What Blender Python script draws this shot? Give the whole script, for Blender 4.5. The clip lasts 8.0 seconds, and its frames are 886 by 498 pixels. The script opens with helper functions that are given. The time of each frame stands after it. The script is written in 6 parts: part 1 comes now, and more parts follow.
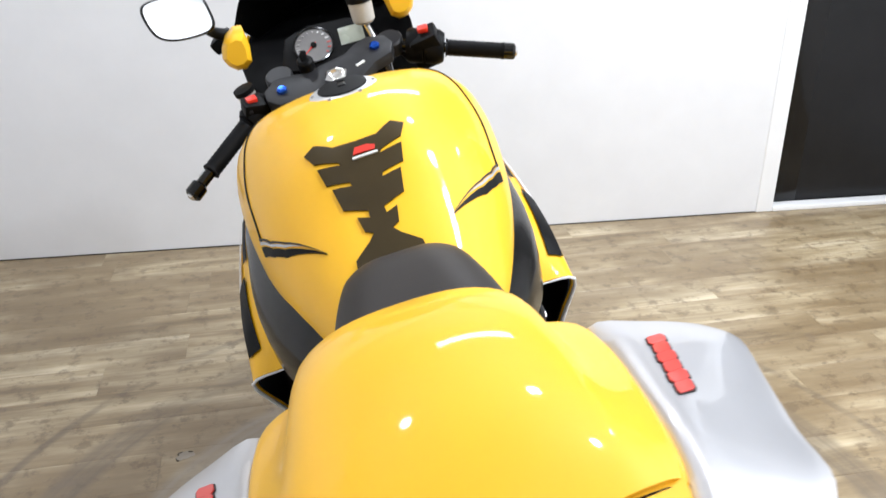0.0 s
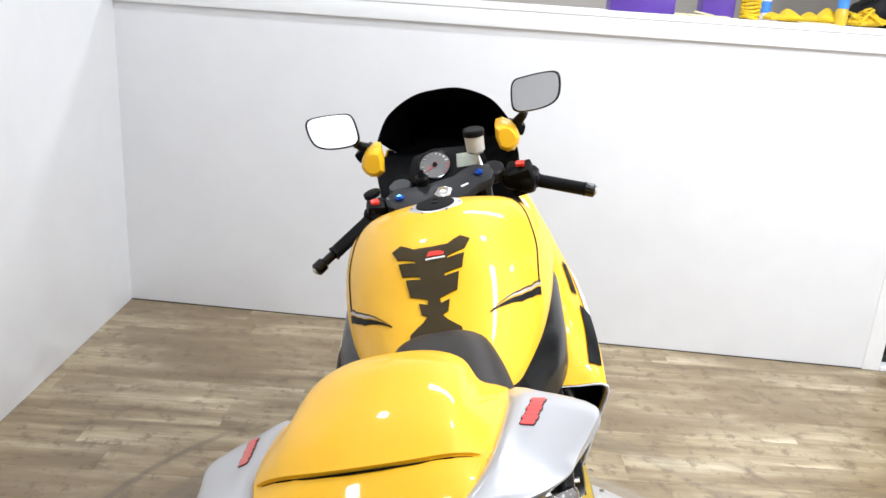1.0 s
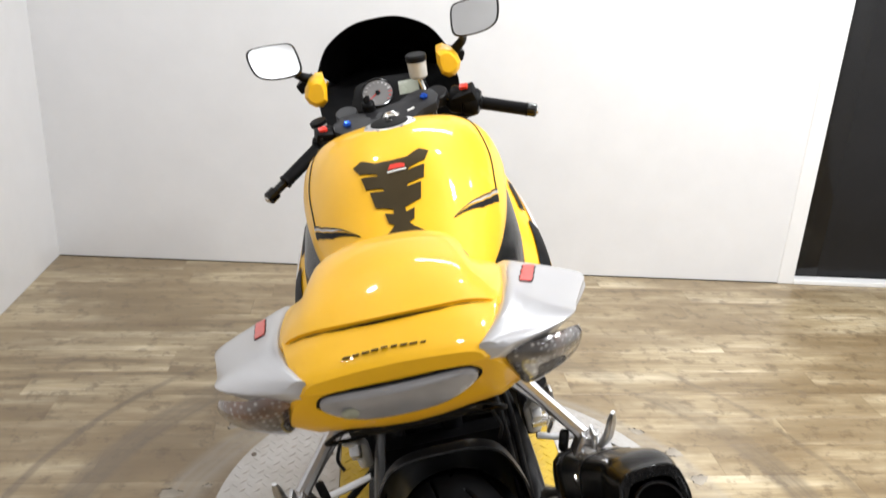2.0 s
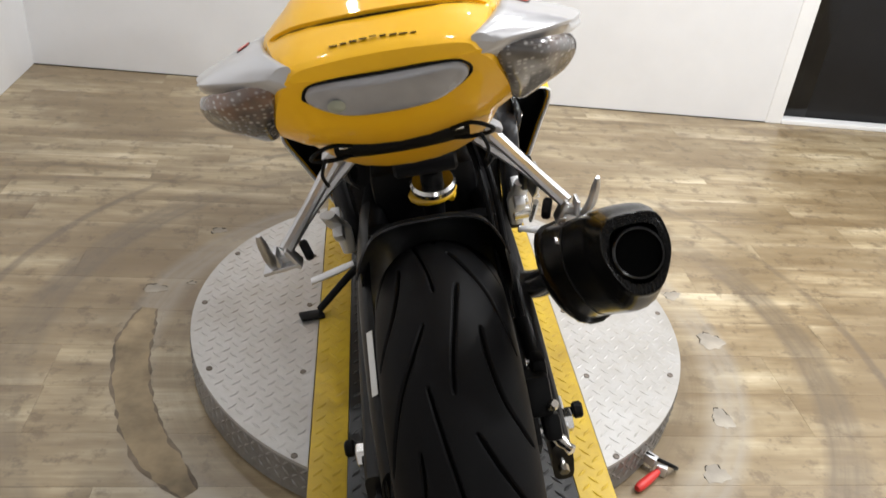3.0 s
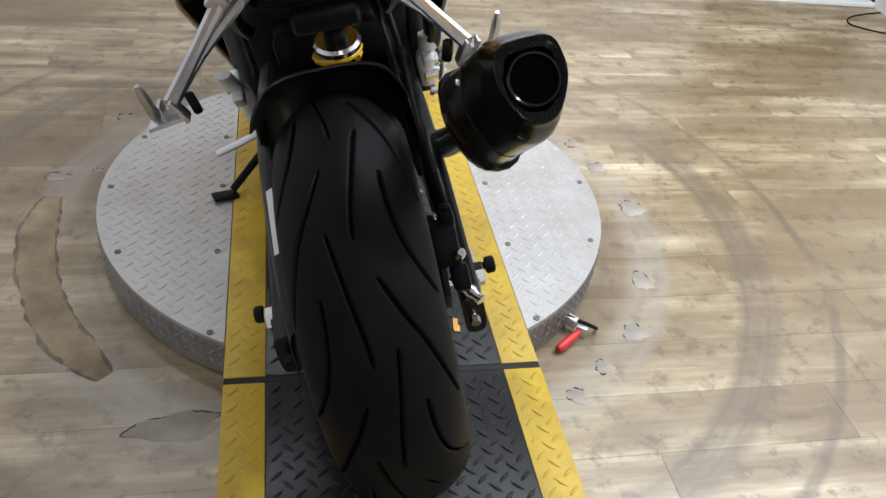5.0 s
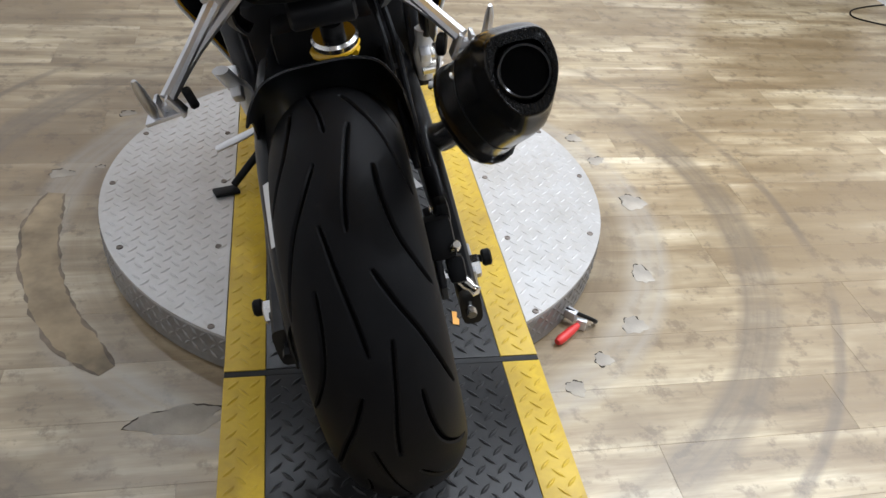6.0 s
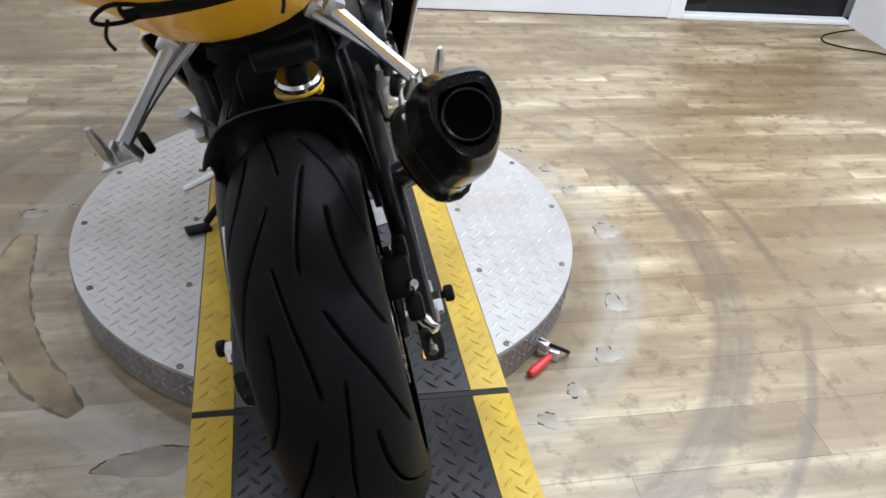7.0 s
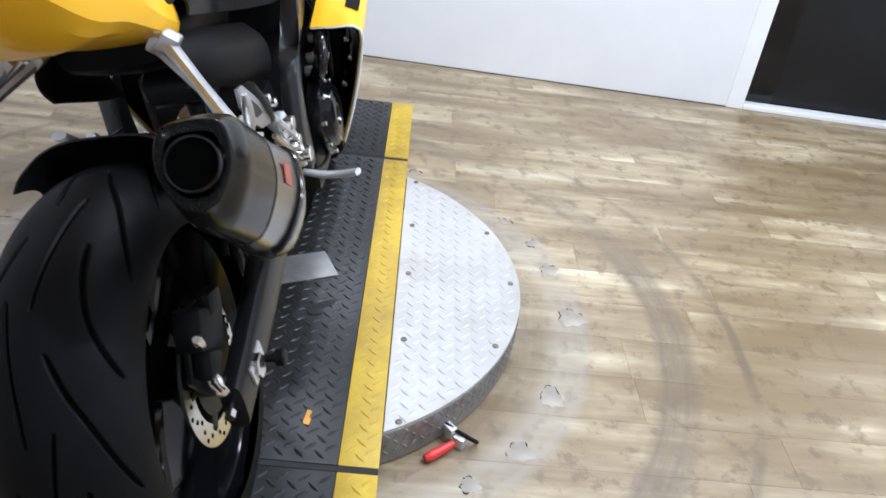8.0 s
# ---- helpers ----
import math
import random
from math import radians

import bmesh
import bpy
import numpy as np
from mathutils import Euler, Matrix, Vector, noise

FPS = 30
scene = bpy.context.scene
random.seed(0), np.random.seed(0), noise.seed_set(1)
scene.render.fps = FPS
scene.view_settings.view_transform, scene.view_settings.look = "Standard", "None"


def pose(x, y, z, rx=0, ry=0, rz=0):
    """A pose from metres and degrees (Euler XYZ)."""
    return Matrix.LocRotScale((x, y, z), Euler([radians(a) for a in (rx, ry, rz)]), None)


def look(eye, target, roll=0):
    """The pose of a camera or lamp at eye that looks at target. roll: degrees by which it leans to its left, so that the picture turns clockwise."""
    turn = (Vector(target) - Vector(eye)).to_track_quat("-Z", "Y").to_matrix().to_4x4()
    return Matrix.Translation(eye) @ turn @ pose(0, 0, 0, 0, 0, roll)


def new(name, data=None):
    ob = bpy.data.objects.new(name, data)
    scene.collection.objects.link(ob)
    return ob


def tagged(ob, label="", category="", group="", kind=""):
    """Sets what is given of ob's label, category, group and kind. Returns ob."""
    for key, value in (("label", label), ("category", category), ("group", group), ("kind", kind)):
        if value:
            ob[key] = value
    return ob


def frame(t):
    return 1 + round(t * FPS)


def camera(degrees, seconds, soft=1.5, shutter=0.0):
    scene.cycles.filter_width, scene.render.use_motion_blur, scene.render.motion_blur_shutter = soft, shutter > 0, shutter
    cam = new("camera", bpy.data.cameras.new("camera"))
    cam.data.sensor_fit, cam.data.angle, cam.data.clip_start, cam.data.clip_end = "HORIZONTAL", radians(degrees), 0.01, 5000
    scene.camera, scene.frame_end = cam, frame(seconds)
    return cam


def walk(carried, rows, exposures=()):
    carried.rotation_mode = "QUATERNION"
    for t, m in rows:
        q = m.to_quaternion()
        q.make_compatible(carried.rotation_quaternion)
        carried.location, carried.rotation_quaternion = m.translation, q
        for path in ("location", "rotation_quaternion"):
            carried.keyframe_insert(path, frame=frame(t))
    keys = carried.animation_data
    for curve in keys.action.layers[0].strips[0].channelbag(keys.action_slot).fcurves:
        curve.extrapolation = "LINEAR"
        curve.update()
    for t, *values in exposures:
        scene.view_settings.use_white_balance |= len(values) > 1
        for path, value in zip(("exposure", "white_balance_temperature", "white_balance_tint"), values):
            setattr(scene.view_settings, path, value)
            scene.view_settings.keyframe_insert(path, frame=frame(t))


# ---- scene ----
cam = camera(57.7, 8.0, shutter=0.25)
PATH = [
    (0, (-0.286, -1.250, 1.385), (0.056, 0.527, 0.534), -0.8),
    (0.2, (-0.283, -1.327, 1.428), (0.044, 0.472, 0.619), 0.1),
    (0.4, (-0.269, -1.406, 1.452), (-0.071, 0.440, 0.710), 0.2),
    (0.5, (-0.256, -1.428, 1.459), (-0.113, 0.433, 0.741), 0.9),
    (0.8, (-0.176, -1.520, 1.488), (-0.141, 0.378, 0.860), 3.1),
    (1, (-0.172, -1.566, 1.502), (-0.185, 0.334, 0.878), 3.8),
    (1.2, (-0.173, -1.596, 1.508), (-0.165, 0.315, 0.917), 1.8),
    (2.3, (-0.262, -1.650, 1.392), (-0.042, 0.161, 0.574), 4.0),
    (2.5, (-0.261, -1.663, 1.363), (-0.039, 0.110, 0.467), 4.2),
    (3, (-0.246, -1.682, 1.316), (-0.006, 0.012, 0.281), 6.1),
    (3.5, (-0.228, -1.689, 1.281), (-0.003, -0.057, 0.147), 4.2),
    (4, (-0.197, -1.690, 1.240), (0.115, -0.149, 0.004), 5.2),
    (4.5, (-0.196, -1.694, 1.235), (0.151, -0.177, -0.021), 6.2),
    (5, (-0.186, -1.698, 1.237), (0.199, -0.159, 0.019), 7.2),
    (6.5, (-0.163, -1.714, 1.242), (0.203, -0.179, 0.013), 6.3),
    (7, (-0.125, -1.714, 1.261), (0.265, -0.142, 0.088), 5.7),
    (7.2, (-0.079, -1.702, 1.265), (0.246, -0.104, 0.108), 3.0),
    (7.3, (-0.041, -1.696, 1.271), (0.245, -0.067, 0.147), 2.2),
    (7.5, (0.060, -1.673, 1.271), (0.289, -0.008, 0.187), 5.0),
    (7.7, (0.171, -1.669, 1.262), (0.346, 0.040, 0.238), 7.4),
    (8, (0.292, -1.663, 1.260), (0.411, 0.017, 0.181), 8.1),
]
TINTS = [(0.0, 0.17, 6150, 10), (1.2, 0.16, 6250, 10), (2.5, 0.08, 6650, 10), (3.5, -0.02, 6500, 10), (4.5, -0.07, 6150, 10), (6.5, 0.08, 5950, 10), (8.0, 0.10, 5650, 10)]
walk(cam, [(t, look(eye, target, roll)) for t, eye, target, roll in PATH], TINTS)

# ---------------------------------------------------------------- light
world = bpy.data.worlds.new("world")
scene.world = world
world.use_nodes = True
world.node_tree.nodes["Background"].inputs["Color"].default_value = (0.93, 0.96, 1.0, 1)
world.node_tree.nodes["Background"].inputs["Strength"].default_value = 0.25

CEILING = 2.75
# The last lamp is added: it brightens the rear wall for the mirrors.
PANELS = ((-0.95, 1.15, 9.0), (-1.10, -0.30, 3.5), (0.35, 1.10, 10.0), (0.55, 0.15, 16.0), (-0.20, -0.55, 3.5), (1.50, 0.90, 7.0), (1.60, 0.00, 32.0), (2.20, 0.40, 6.0), (1.50, -0.90, 32.0), (2.20, -0.45, 14.0), (1.60, -1.80, 2.5), (-0.10, -4.10, 16.0))


def area_lamp(x, y, z, sx, sy, watts, colour=(0.94, 0.97, 1.0)):
    data = bpy.data.lights.new("ceiling_lamp", "AREA")
    data.shape, data.size, data.size_y, data.energy, data.color = "RECTANGLE", sx, sy, watts, colour
    ob = new("ceiling_lamp", data)
    ob.matrix_world = pose(x, y, z)
    return ob


for px_, py_, watts in PANELS:
    area_lamp(px_, py_, CEILING - 0.06, 0.10, 0.135, watts)
# Added lamp without a known source, lighting the room behind the half wall.
area_lamp(0.3, 3.0, CEILING - 0.06, 1.2, 0.3, 30.0)


# ---------------------------------------------------------------- materials
class Mat:
    """A small wrapper round a node material with one Principled shader."""

    def __init__(self, name, colour=(0.5, 0.5, 0.5), rough=0.5, metal=0.0, coat=0.0, spec=0.5):
        self.m = bpy.data.materials.new(name)
        self.m.use_nodes = True
        self.t = self.m.node_tree
        self.b = self.t.nodes["Principled BSDF"]
        self.b.inputs["Base Color"].default_value = (*colour, 1)
        self.b.inputs["Roughness"].default_value = rough
        self.b.inputs["Metallic"].default_value = metal
        self.b.inputs["Coat Weight"].default_value = coat
        self.b.inputs["Coat Roughness"].default_value = 0.05
        self.b.inputs["Specular IOR Level"].default_value = spec

    def node(self, kind, **values):
        n = self.t.nodes.new(kind)
        for key, v in values.items():
            n.inputs[key.replace("_", " ")].default_value = v
        return n

    def link(self, a, b):
        self.t.links.new(a, b)

    def coords(self, scale=(1, 1, 1), space="Object"):
        if space == "World":
            src = self.t.nodes.new("ShaderNodeNewGeometry").outputs["Position"]
        else:
            src = self.t.nodes.new("ShaderNodeTexCoord").outputs["Object"]
        mp = self.t.nodes.new("ShaderNodeMapping")
        mp.inputs["Scale"].default_value = scale
        self.link(src, mp.inputs["Vector"])
        return mp.outputs["Vector"]

    def noise(self, scale, stretch=(1, 1, 1), detail=4.0, rough=0.6, space="Object"):
        n = self.node("ShaderNodeTexNoise", Scale=scale, Detail=detail, Roughness=rough)
        self.link(self.coords(stretch, space), n.inputs["Vector"])
        return n.outputs["Fac"]

    def ramp(self, fac, *stops):
        r = self.t.nodes.new("ShaderNodeValToRGB")
        while len(r.color_ramp.elements) < len(stops):
            r.color_ramp.elements.new(0.5)
        for e, (p, c) in zip(r.color_ramp.elements, stops):
            e.position = p
            e.color = (*c, 1) if isinstance(c, tuple) else (c, c, c, 1)
        self.link(fac, r.inputs["Fac"])
        return r.outputs["Color"]

    def mix(self, fac, a, b, kind="MIX"):
        n = self.t.nodes.new("ShaderNodeMix")
        n.data_type, n.blend_type = "RGBA", kind
        for sock, v in ((n.inputs[0], fac), (n.inputs[6], a), (n.inputs[7], b)):
            if isinstance(v, tuple):
                sock.default_value = (*v, 1)
            elif isinstance(v, (int, float)):
                sock.default_value = v
            else:
                self.link(v, sock)
        return n.outputs[2]

    def math(self, op, a, b=0.0, c=0.0):
        n = self.t.nodes.new("ShaderNodeMath")
        n.operation = op
        for sock, v in zip(n.inputs, (a, b, c)):
            if isinstance(v, (int, float)):
                sock.default_value = v
            else:
                self.link(v, sock)
        return n.outputs[0]

    def colour(self, out):
        self.link(out, self.b.inputs["Base Color"])
        return self

    def roughness(self, out):
        self.link(out, self.b.inputs["Roughness"])
        return self

    def bump(self, height, strength=0.2, distance=0.002):
        n = self.node("ShaderNodeBump", Strength=strength, Distance=distance)
        self.link(height, n.inputs["Height"])
        self.link(n.outputs["Normal"], self.b.inputs["Normal"])
        return self


def worn(name, colour, rough, metal=0.0, coat=0.0, vary=0.12, grain=60.0, bump=0.05, rvary=0.1, spec=0.5, stretch=(1, 1, 1)):
    """Paint, plastic or metal with dirt at one scale and grain at another."""
    m = Mat(name, colour, rough, metal, coat, spec)
    big, small = m.noise(6.0, stretch), m.noise(grain, stretch, 3.0)
    dark = tuple(c * (1 - vary) for c in colour)
    light = tuple(min(1.0, c * (1 + vary)) for c in colour)
    m.colour(m.mix(m.math("MULTIPLY", small, 0.35), m.ramp(big, (0.3, dark), (0.7, light)), dark))
    m.roughness(m.math("MULTIPLY_ADD", big, 2 * rvary, rough - rvary))
    if bump:
        m.bump(small, bump, 0.001)
    return m.m


YELLOW = worn("yellow_paint", (0.94, 0.508, 0.012), 0.48, 0.0, 0.42, 0.04, 40, 0.0, 0.04, 0.25)
SILVER = worn("silver_paint", (0.53, 0.53, 0.55), 0.30, 0.35, 0.6, 0.05, 400, 0.0, 0.04)
WHITE_PAINT = worn("white_paint", (0.80, 0.80, 0.80), 0.3, 0.0, 0.5, 0.05, 60, 0.0)
GLOSS = worn("black_gloss", (0.004, 0.004, 0.0045), 0.14, 0.0, 0.0, 0.3, 50, 0.0, 0.06, 0.4)
BLACK = worn("black_plastic", (0.005, 0.005, 0.0055), 0.46, 0.0, 0.0, 0.3, 300, 0.08, 0.1, 0.10)
DARK = worn("dark_metal", (0.010, 0.010, 0.011), 0.36, 0.2, 0.0, 0.35, 120, 0.06, 0.1, 0.2)
CHARCOAL = worn("charcoal_plastic", (0.020, 0.020, 0.022), 0.42, 0.0, 0.0, 0.2, 300, 0.08, 0.08, 0.25)
FRAME_GREY = worn("frame_black_paint", (0.022, 0.022, 0.024), 0.33, 0.2, 0.2, 0.2, 200, 0.04, 0.06)
# Groove floors are darker than the tread, with the recess shade in their colour.
GROOVE = worn("groove_shade_rubber", (0.0025, 0.0025, 0.0025), 0.9, 0.0, 0.0, 0.2, 200, 0.0, 0.1, 0.0)
SATIN = worn("satin_black_plastic", (0.005, 0.005, 0.0055), 0.34, 0.0, 0.0, 0.3, 200, 0.05, 0.08, 0.28)
RUBBER = worn("rubber", (0.0060, 0.0060, 0.0066), 0.50, 0.0, 0.0, 0.3, 220, 0.15, 0.08, 0.075)
RUST_BOLT = worn("tarnished_bolt", (0.20, 0.17, 0.145), 0.55, 0.5, 0.0, 0.4, 200, 0.1)
TITAN = worn("stained_titanium", (0.30, 0.295, 0.285), 0.24, 1.0, 0.0, 0.45, 35, 0.04, 0.10)
CAST = worn("dull_cast_alloy", (0.52, 0.52, 0.53), 0.30, 0.92, 0.0, 0.25, 110, 0.10, 0.10)
ALUMINIUM = worn("cast_aluminium", (0.66, 0.66, 0.67), 0.40, 0.60, 0.0, 0.15, 150, 0.10, 0.08)
STEEL = worn("bright_steel", (0.68, 0.67, 0.65), 0.22, 1.0, 0.0, 0.12, 90, 0.03, 0.08)
BLUE_ANOD = worn("blue_anodised", (0.02, 0.10, 0.55), 0.25, 0.8, 0.0, 0.1, 90, 0.0)
RED = worn("red_decal", (0.72, 0.035, 0.02), 0.35, 0.0, 0.3, 0.1, 60, 0.0)
RED_FADED = worn("faded_red_print", (0.33, 0.07, 0.05), 0.4, 0.0, 0.2, 0.4, 120, 0.0)
AMBER_FILL = worn("amber_bottle", (0.62, 0.42, 0.03), 0.25, 0.0, 0.0, 0.2, 60, 0.0)
RED_GRIP = worn("red_vinyl_grip", (0.60, 0.03, 0.025), 0.42, 0.0, 0.0, 0.2, 120, 0.05)
VINYL = worn("seat_vinyl", (0.032, 0.027, 0.024), 0.50, 0.0, 0.0, 0.2, 500, 0.25, 0.06, 0.25)
PAD = worn("tank_pad_rubber", (0.046, 0.032, 0.013), 0.40, 0.0, 0.0, 0.25, 300, 0.1, 0.05, 0.12)
LIGHT_BAR = worn("pale_print", (0.75, 0.75, 0.73), 0.4, 0.0, 0.0, 0.1, 60, 0.0)
ORANGE = worn("amber_plastic", (0.75, 0.36, 0.07), 0.3, 0.0, 0.0, 0.2, 60, 0.0)
DIAL = worn("grey_dial", (0.17, 0.165, 0.165), 0.4, 0.0, 0.2, 0.2, 90, 0.0)
LCD = worn("grey_lcd", (0.32, 0.34, 0.28), 0.25, 0.0, 0.3, 0.1, 90, 0.0)
FLUID = worn("cloudy_reservoir", (0.55, 0.53, 0.48), 0.35, 0.0, 0.2, 0.2, 60, 0.0)
SPRING = worn("yellow_spring", (0.85, 0.50, 0.01), 0.35, 0.0, 0.4, 0.1, 60, 0.0)
PURPLE = worn("purple_plastic", (0.09, 0.035, 0.28), 0.4, 0.0, 0.0, 0.2, 60, 0.0)
BLUE = worn("blue_plastic", (0.06, 0.25, 0.75), 0.4, 0.0, 0.0, 0.2, 60, 0.0)
STRAP = worn("yellow_webbing", (0.72, 0.47, 0.01), 0.8, 0.0, 0.0, 0.3, 220, 0.4)
CREAM = worn("cream_paper", (0.70, 0.62, 0.36), 0.7, 0.0, 0.0, 0.15, 60, 0.05)
WALL = worn("white_wall_paint", (0.76, 0.76, 0.77), 0.62, 0.0, 0.0, 0.025, 180, 0.06, 0.05)
TRIM = worn("white_trim_paint", (0.82, 0.82, 0.82), 0.45, 0.0, 0.0, 0.03, 120, 0.03, 0.05)
FAR_WALL = worn("beige_wall_paint", (0.46, 0.42, 0.38), 0.7, 0.0, 0.0, 0.05, 180, 0.05)
DARK_DOOR = worn("black_door_paint", (0.010, 0.010, 0.011), 0.30, 0.0, 0.0, 0.2, 120, 0.06, 0.05, 0.3)
GAP = worn("black_rubber_seam", (0.012, 0.012, 0.012), 0.8, 0.0, 0.0, 0.2, 120, 0.1)


def carbon(name, tone=0.022, scale=420.0):
    m = Mat(name, (tone, tone, tone), 0.18, 0.0, 0.0, 0.16)
    w = m.node("ShaderNodeTexChecker", Scale=scale)
    m.link(m.coords((1, 1, 1)), w.inputs["Vector"])
    n = m.noise(5.0)
    base = m.mix(w.outputs["Fac"], (tone * 0.5, tone * 0.5, tone * 0.5), (tone * 2.2, tone * 2.2, tone * 2.2))
    m.colour(m.mix(m.math("MULTIPLY", n, 0.5), base, (tone, tone, tone)))
    m.bump(w.outputs["Fac"], 0.15, 0.0005)
    return m.m


CARBON = carbon("carbon_fibre", 0.004)


def lens_material(name, tint):
    m = Mat(name, tint, 0.08, 0.0, 0.5)
    m.b.inputs["Transmission Weight"].default_value = 0.75
    m.b.inputs["IOR"].default_value = 1.3
    w = m.node("ShaderNodeTexVoronoi", Scale=160.0)
    m.link(m.coords(), w.inputs["Vector"])
    m.bump(w.outputs["Distance"], 0.5, 0.001)
    return m.m


def facet_material(name):
    """An opaque stand-in for a clear lens: reflector tones and prism glints painted in, amber tint at random."""
    m = Mat(name, (0.5, 0.5, 0.5), 0.12, 0.2, 0.6)
    v = m.node("ShaderNodeTexVoronoi", Scale=150.0, Randomness=0.35)
    m.link(m.coords((1.0, 1.0, 1.5)), v.inputs["Vector"])
    big = m.noise(16.0, (1, 1, 1), 2.0)
    tone = m.ramp(big, (0.36, (0.055, 0.05, 0.05)), (0.52, (0.15, 0.14, 0.135)), (0.70, (0.40, 0.39, 0.38)))
    tone = m.mix(m.ramp(m.noise(9.0), (0.52, 0.0), (0.68, 0.5)), tone, (0.36, 0.15, 0.07))
    tone = m.mix(m.ramp(v.outputs["Distance"], (0.16, 0.40), (0.38, 0.0)), tone, (0.80, 0.79, 0.77))
    m.colour(tone)
    m.bump(v.outputs["Distance"], 0.15, 0.001)
    return m.m


FACET = facet_material("opaque_facet_lens")
LENS = lens_material("clear_lens", (0.85, 0.85, 0.86))
SMOKE = worn("smoked_lens", (0.27, 0.27, 0.285), 0.24, 0.0, 0.6, 0.55, 45, 0.3)
SCREEN = worn("black_screen", (0.003, 0.003, 0.003), 0.10, 0.0, 0.0, 0.1, 30, 0.0, 0.02, 0.2)
MIRROR = Mat("mirror_glass", (0.92, 0.93, 0.94), 0.03, 1.0).m
BORE = worn("black_bore", (0.003, 0.003, 0.003), 0.9, 0.0, 0.0, 0.3, 80, 0.1, 0.1, 0.0)


def plate(name, colour, rough, metal, dirt, dirt_amount=0.5, spec=0.5):
    """Painted or bare tread plate: scuffs on a broad scale, scratches on a fine one."""
    m = Mat(name, colour, rough, metal, 0.0, spec)
    big, fine = m.noise(5.0, (1, 1, 1), 5.0, 0.65, "World"), m.noise(90.0, (1, 1, 1), 3.0, 0.6, "World")
    worn_fac = m.math("MULTIPLY", m.ramp(big, (0.42, 0.0), (0.72, 1.0)), dirt_amount)
    m.colour(m.mix(m.math("MULTIPLY", fine, 0.3), m.mix(worn_fac, colour, dirt), dirt))
    m.roughness(m.math("MULTIPLY_ADD", fine, 0.25, rough - 0.1))
    m.bump(fine, 0.08, 0.001)
    return m.m


PLATE = plate("bare_tread_plate", (0.56, 0.55, 0.54), 0.46, 0.55, (0.36, 0.33, 0.29), 0.6)
# Darker copy of the bare plate with a stronger mottle, for skirt and patch.
PLATE_RIM = plate("dark_bare_plate", (0.34, 0.33, 0.32), 0.42, 0.6, (0.12, 0.11, 0.10), 0.8)
PLATE_BLACK = plate("black_tread_plate", (0.009, 0.009, 0.0098), 0.30, 0.1, (0.032, 0.031, 0.029), 0.4, 0.30)
PLATE_YELLOW = plate("yellow_tread_plate", (0.62, 0.42, 0.020), 0.45, 0.0, (0.27, 0.165, 0.022), 0.8)


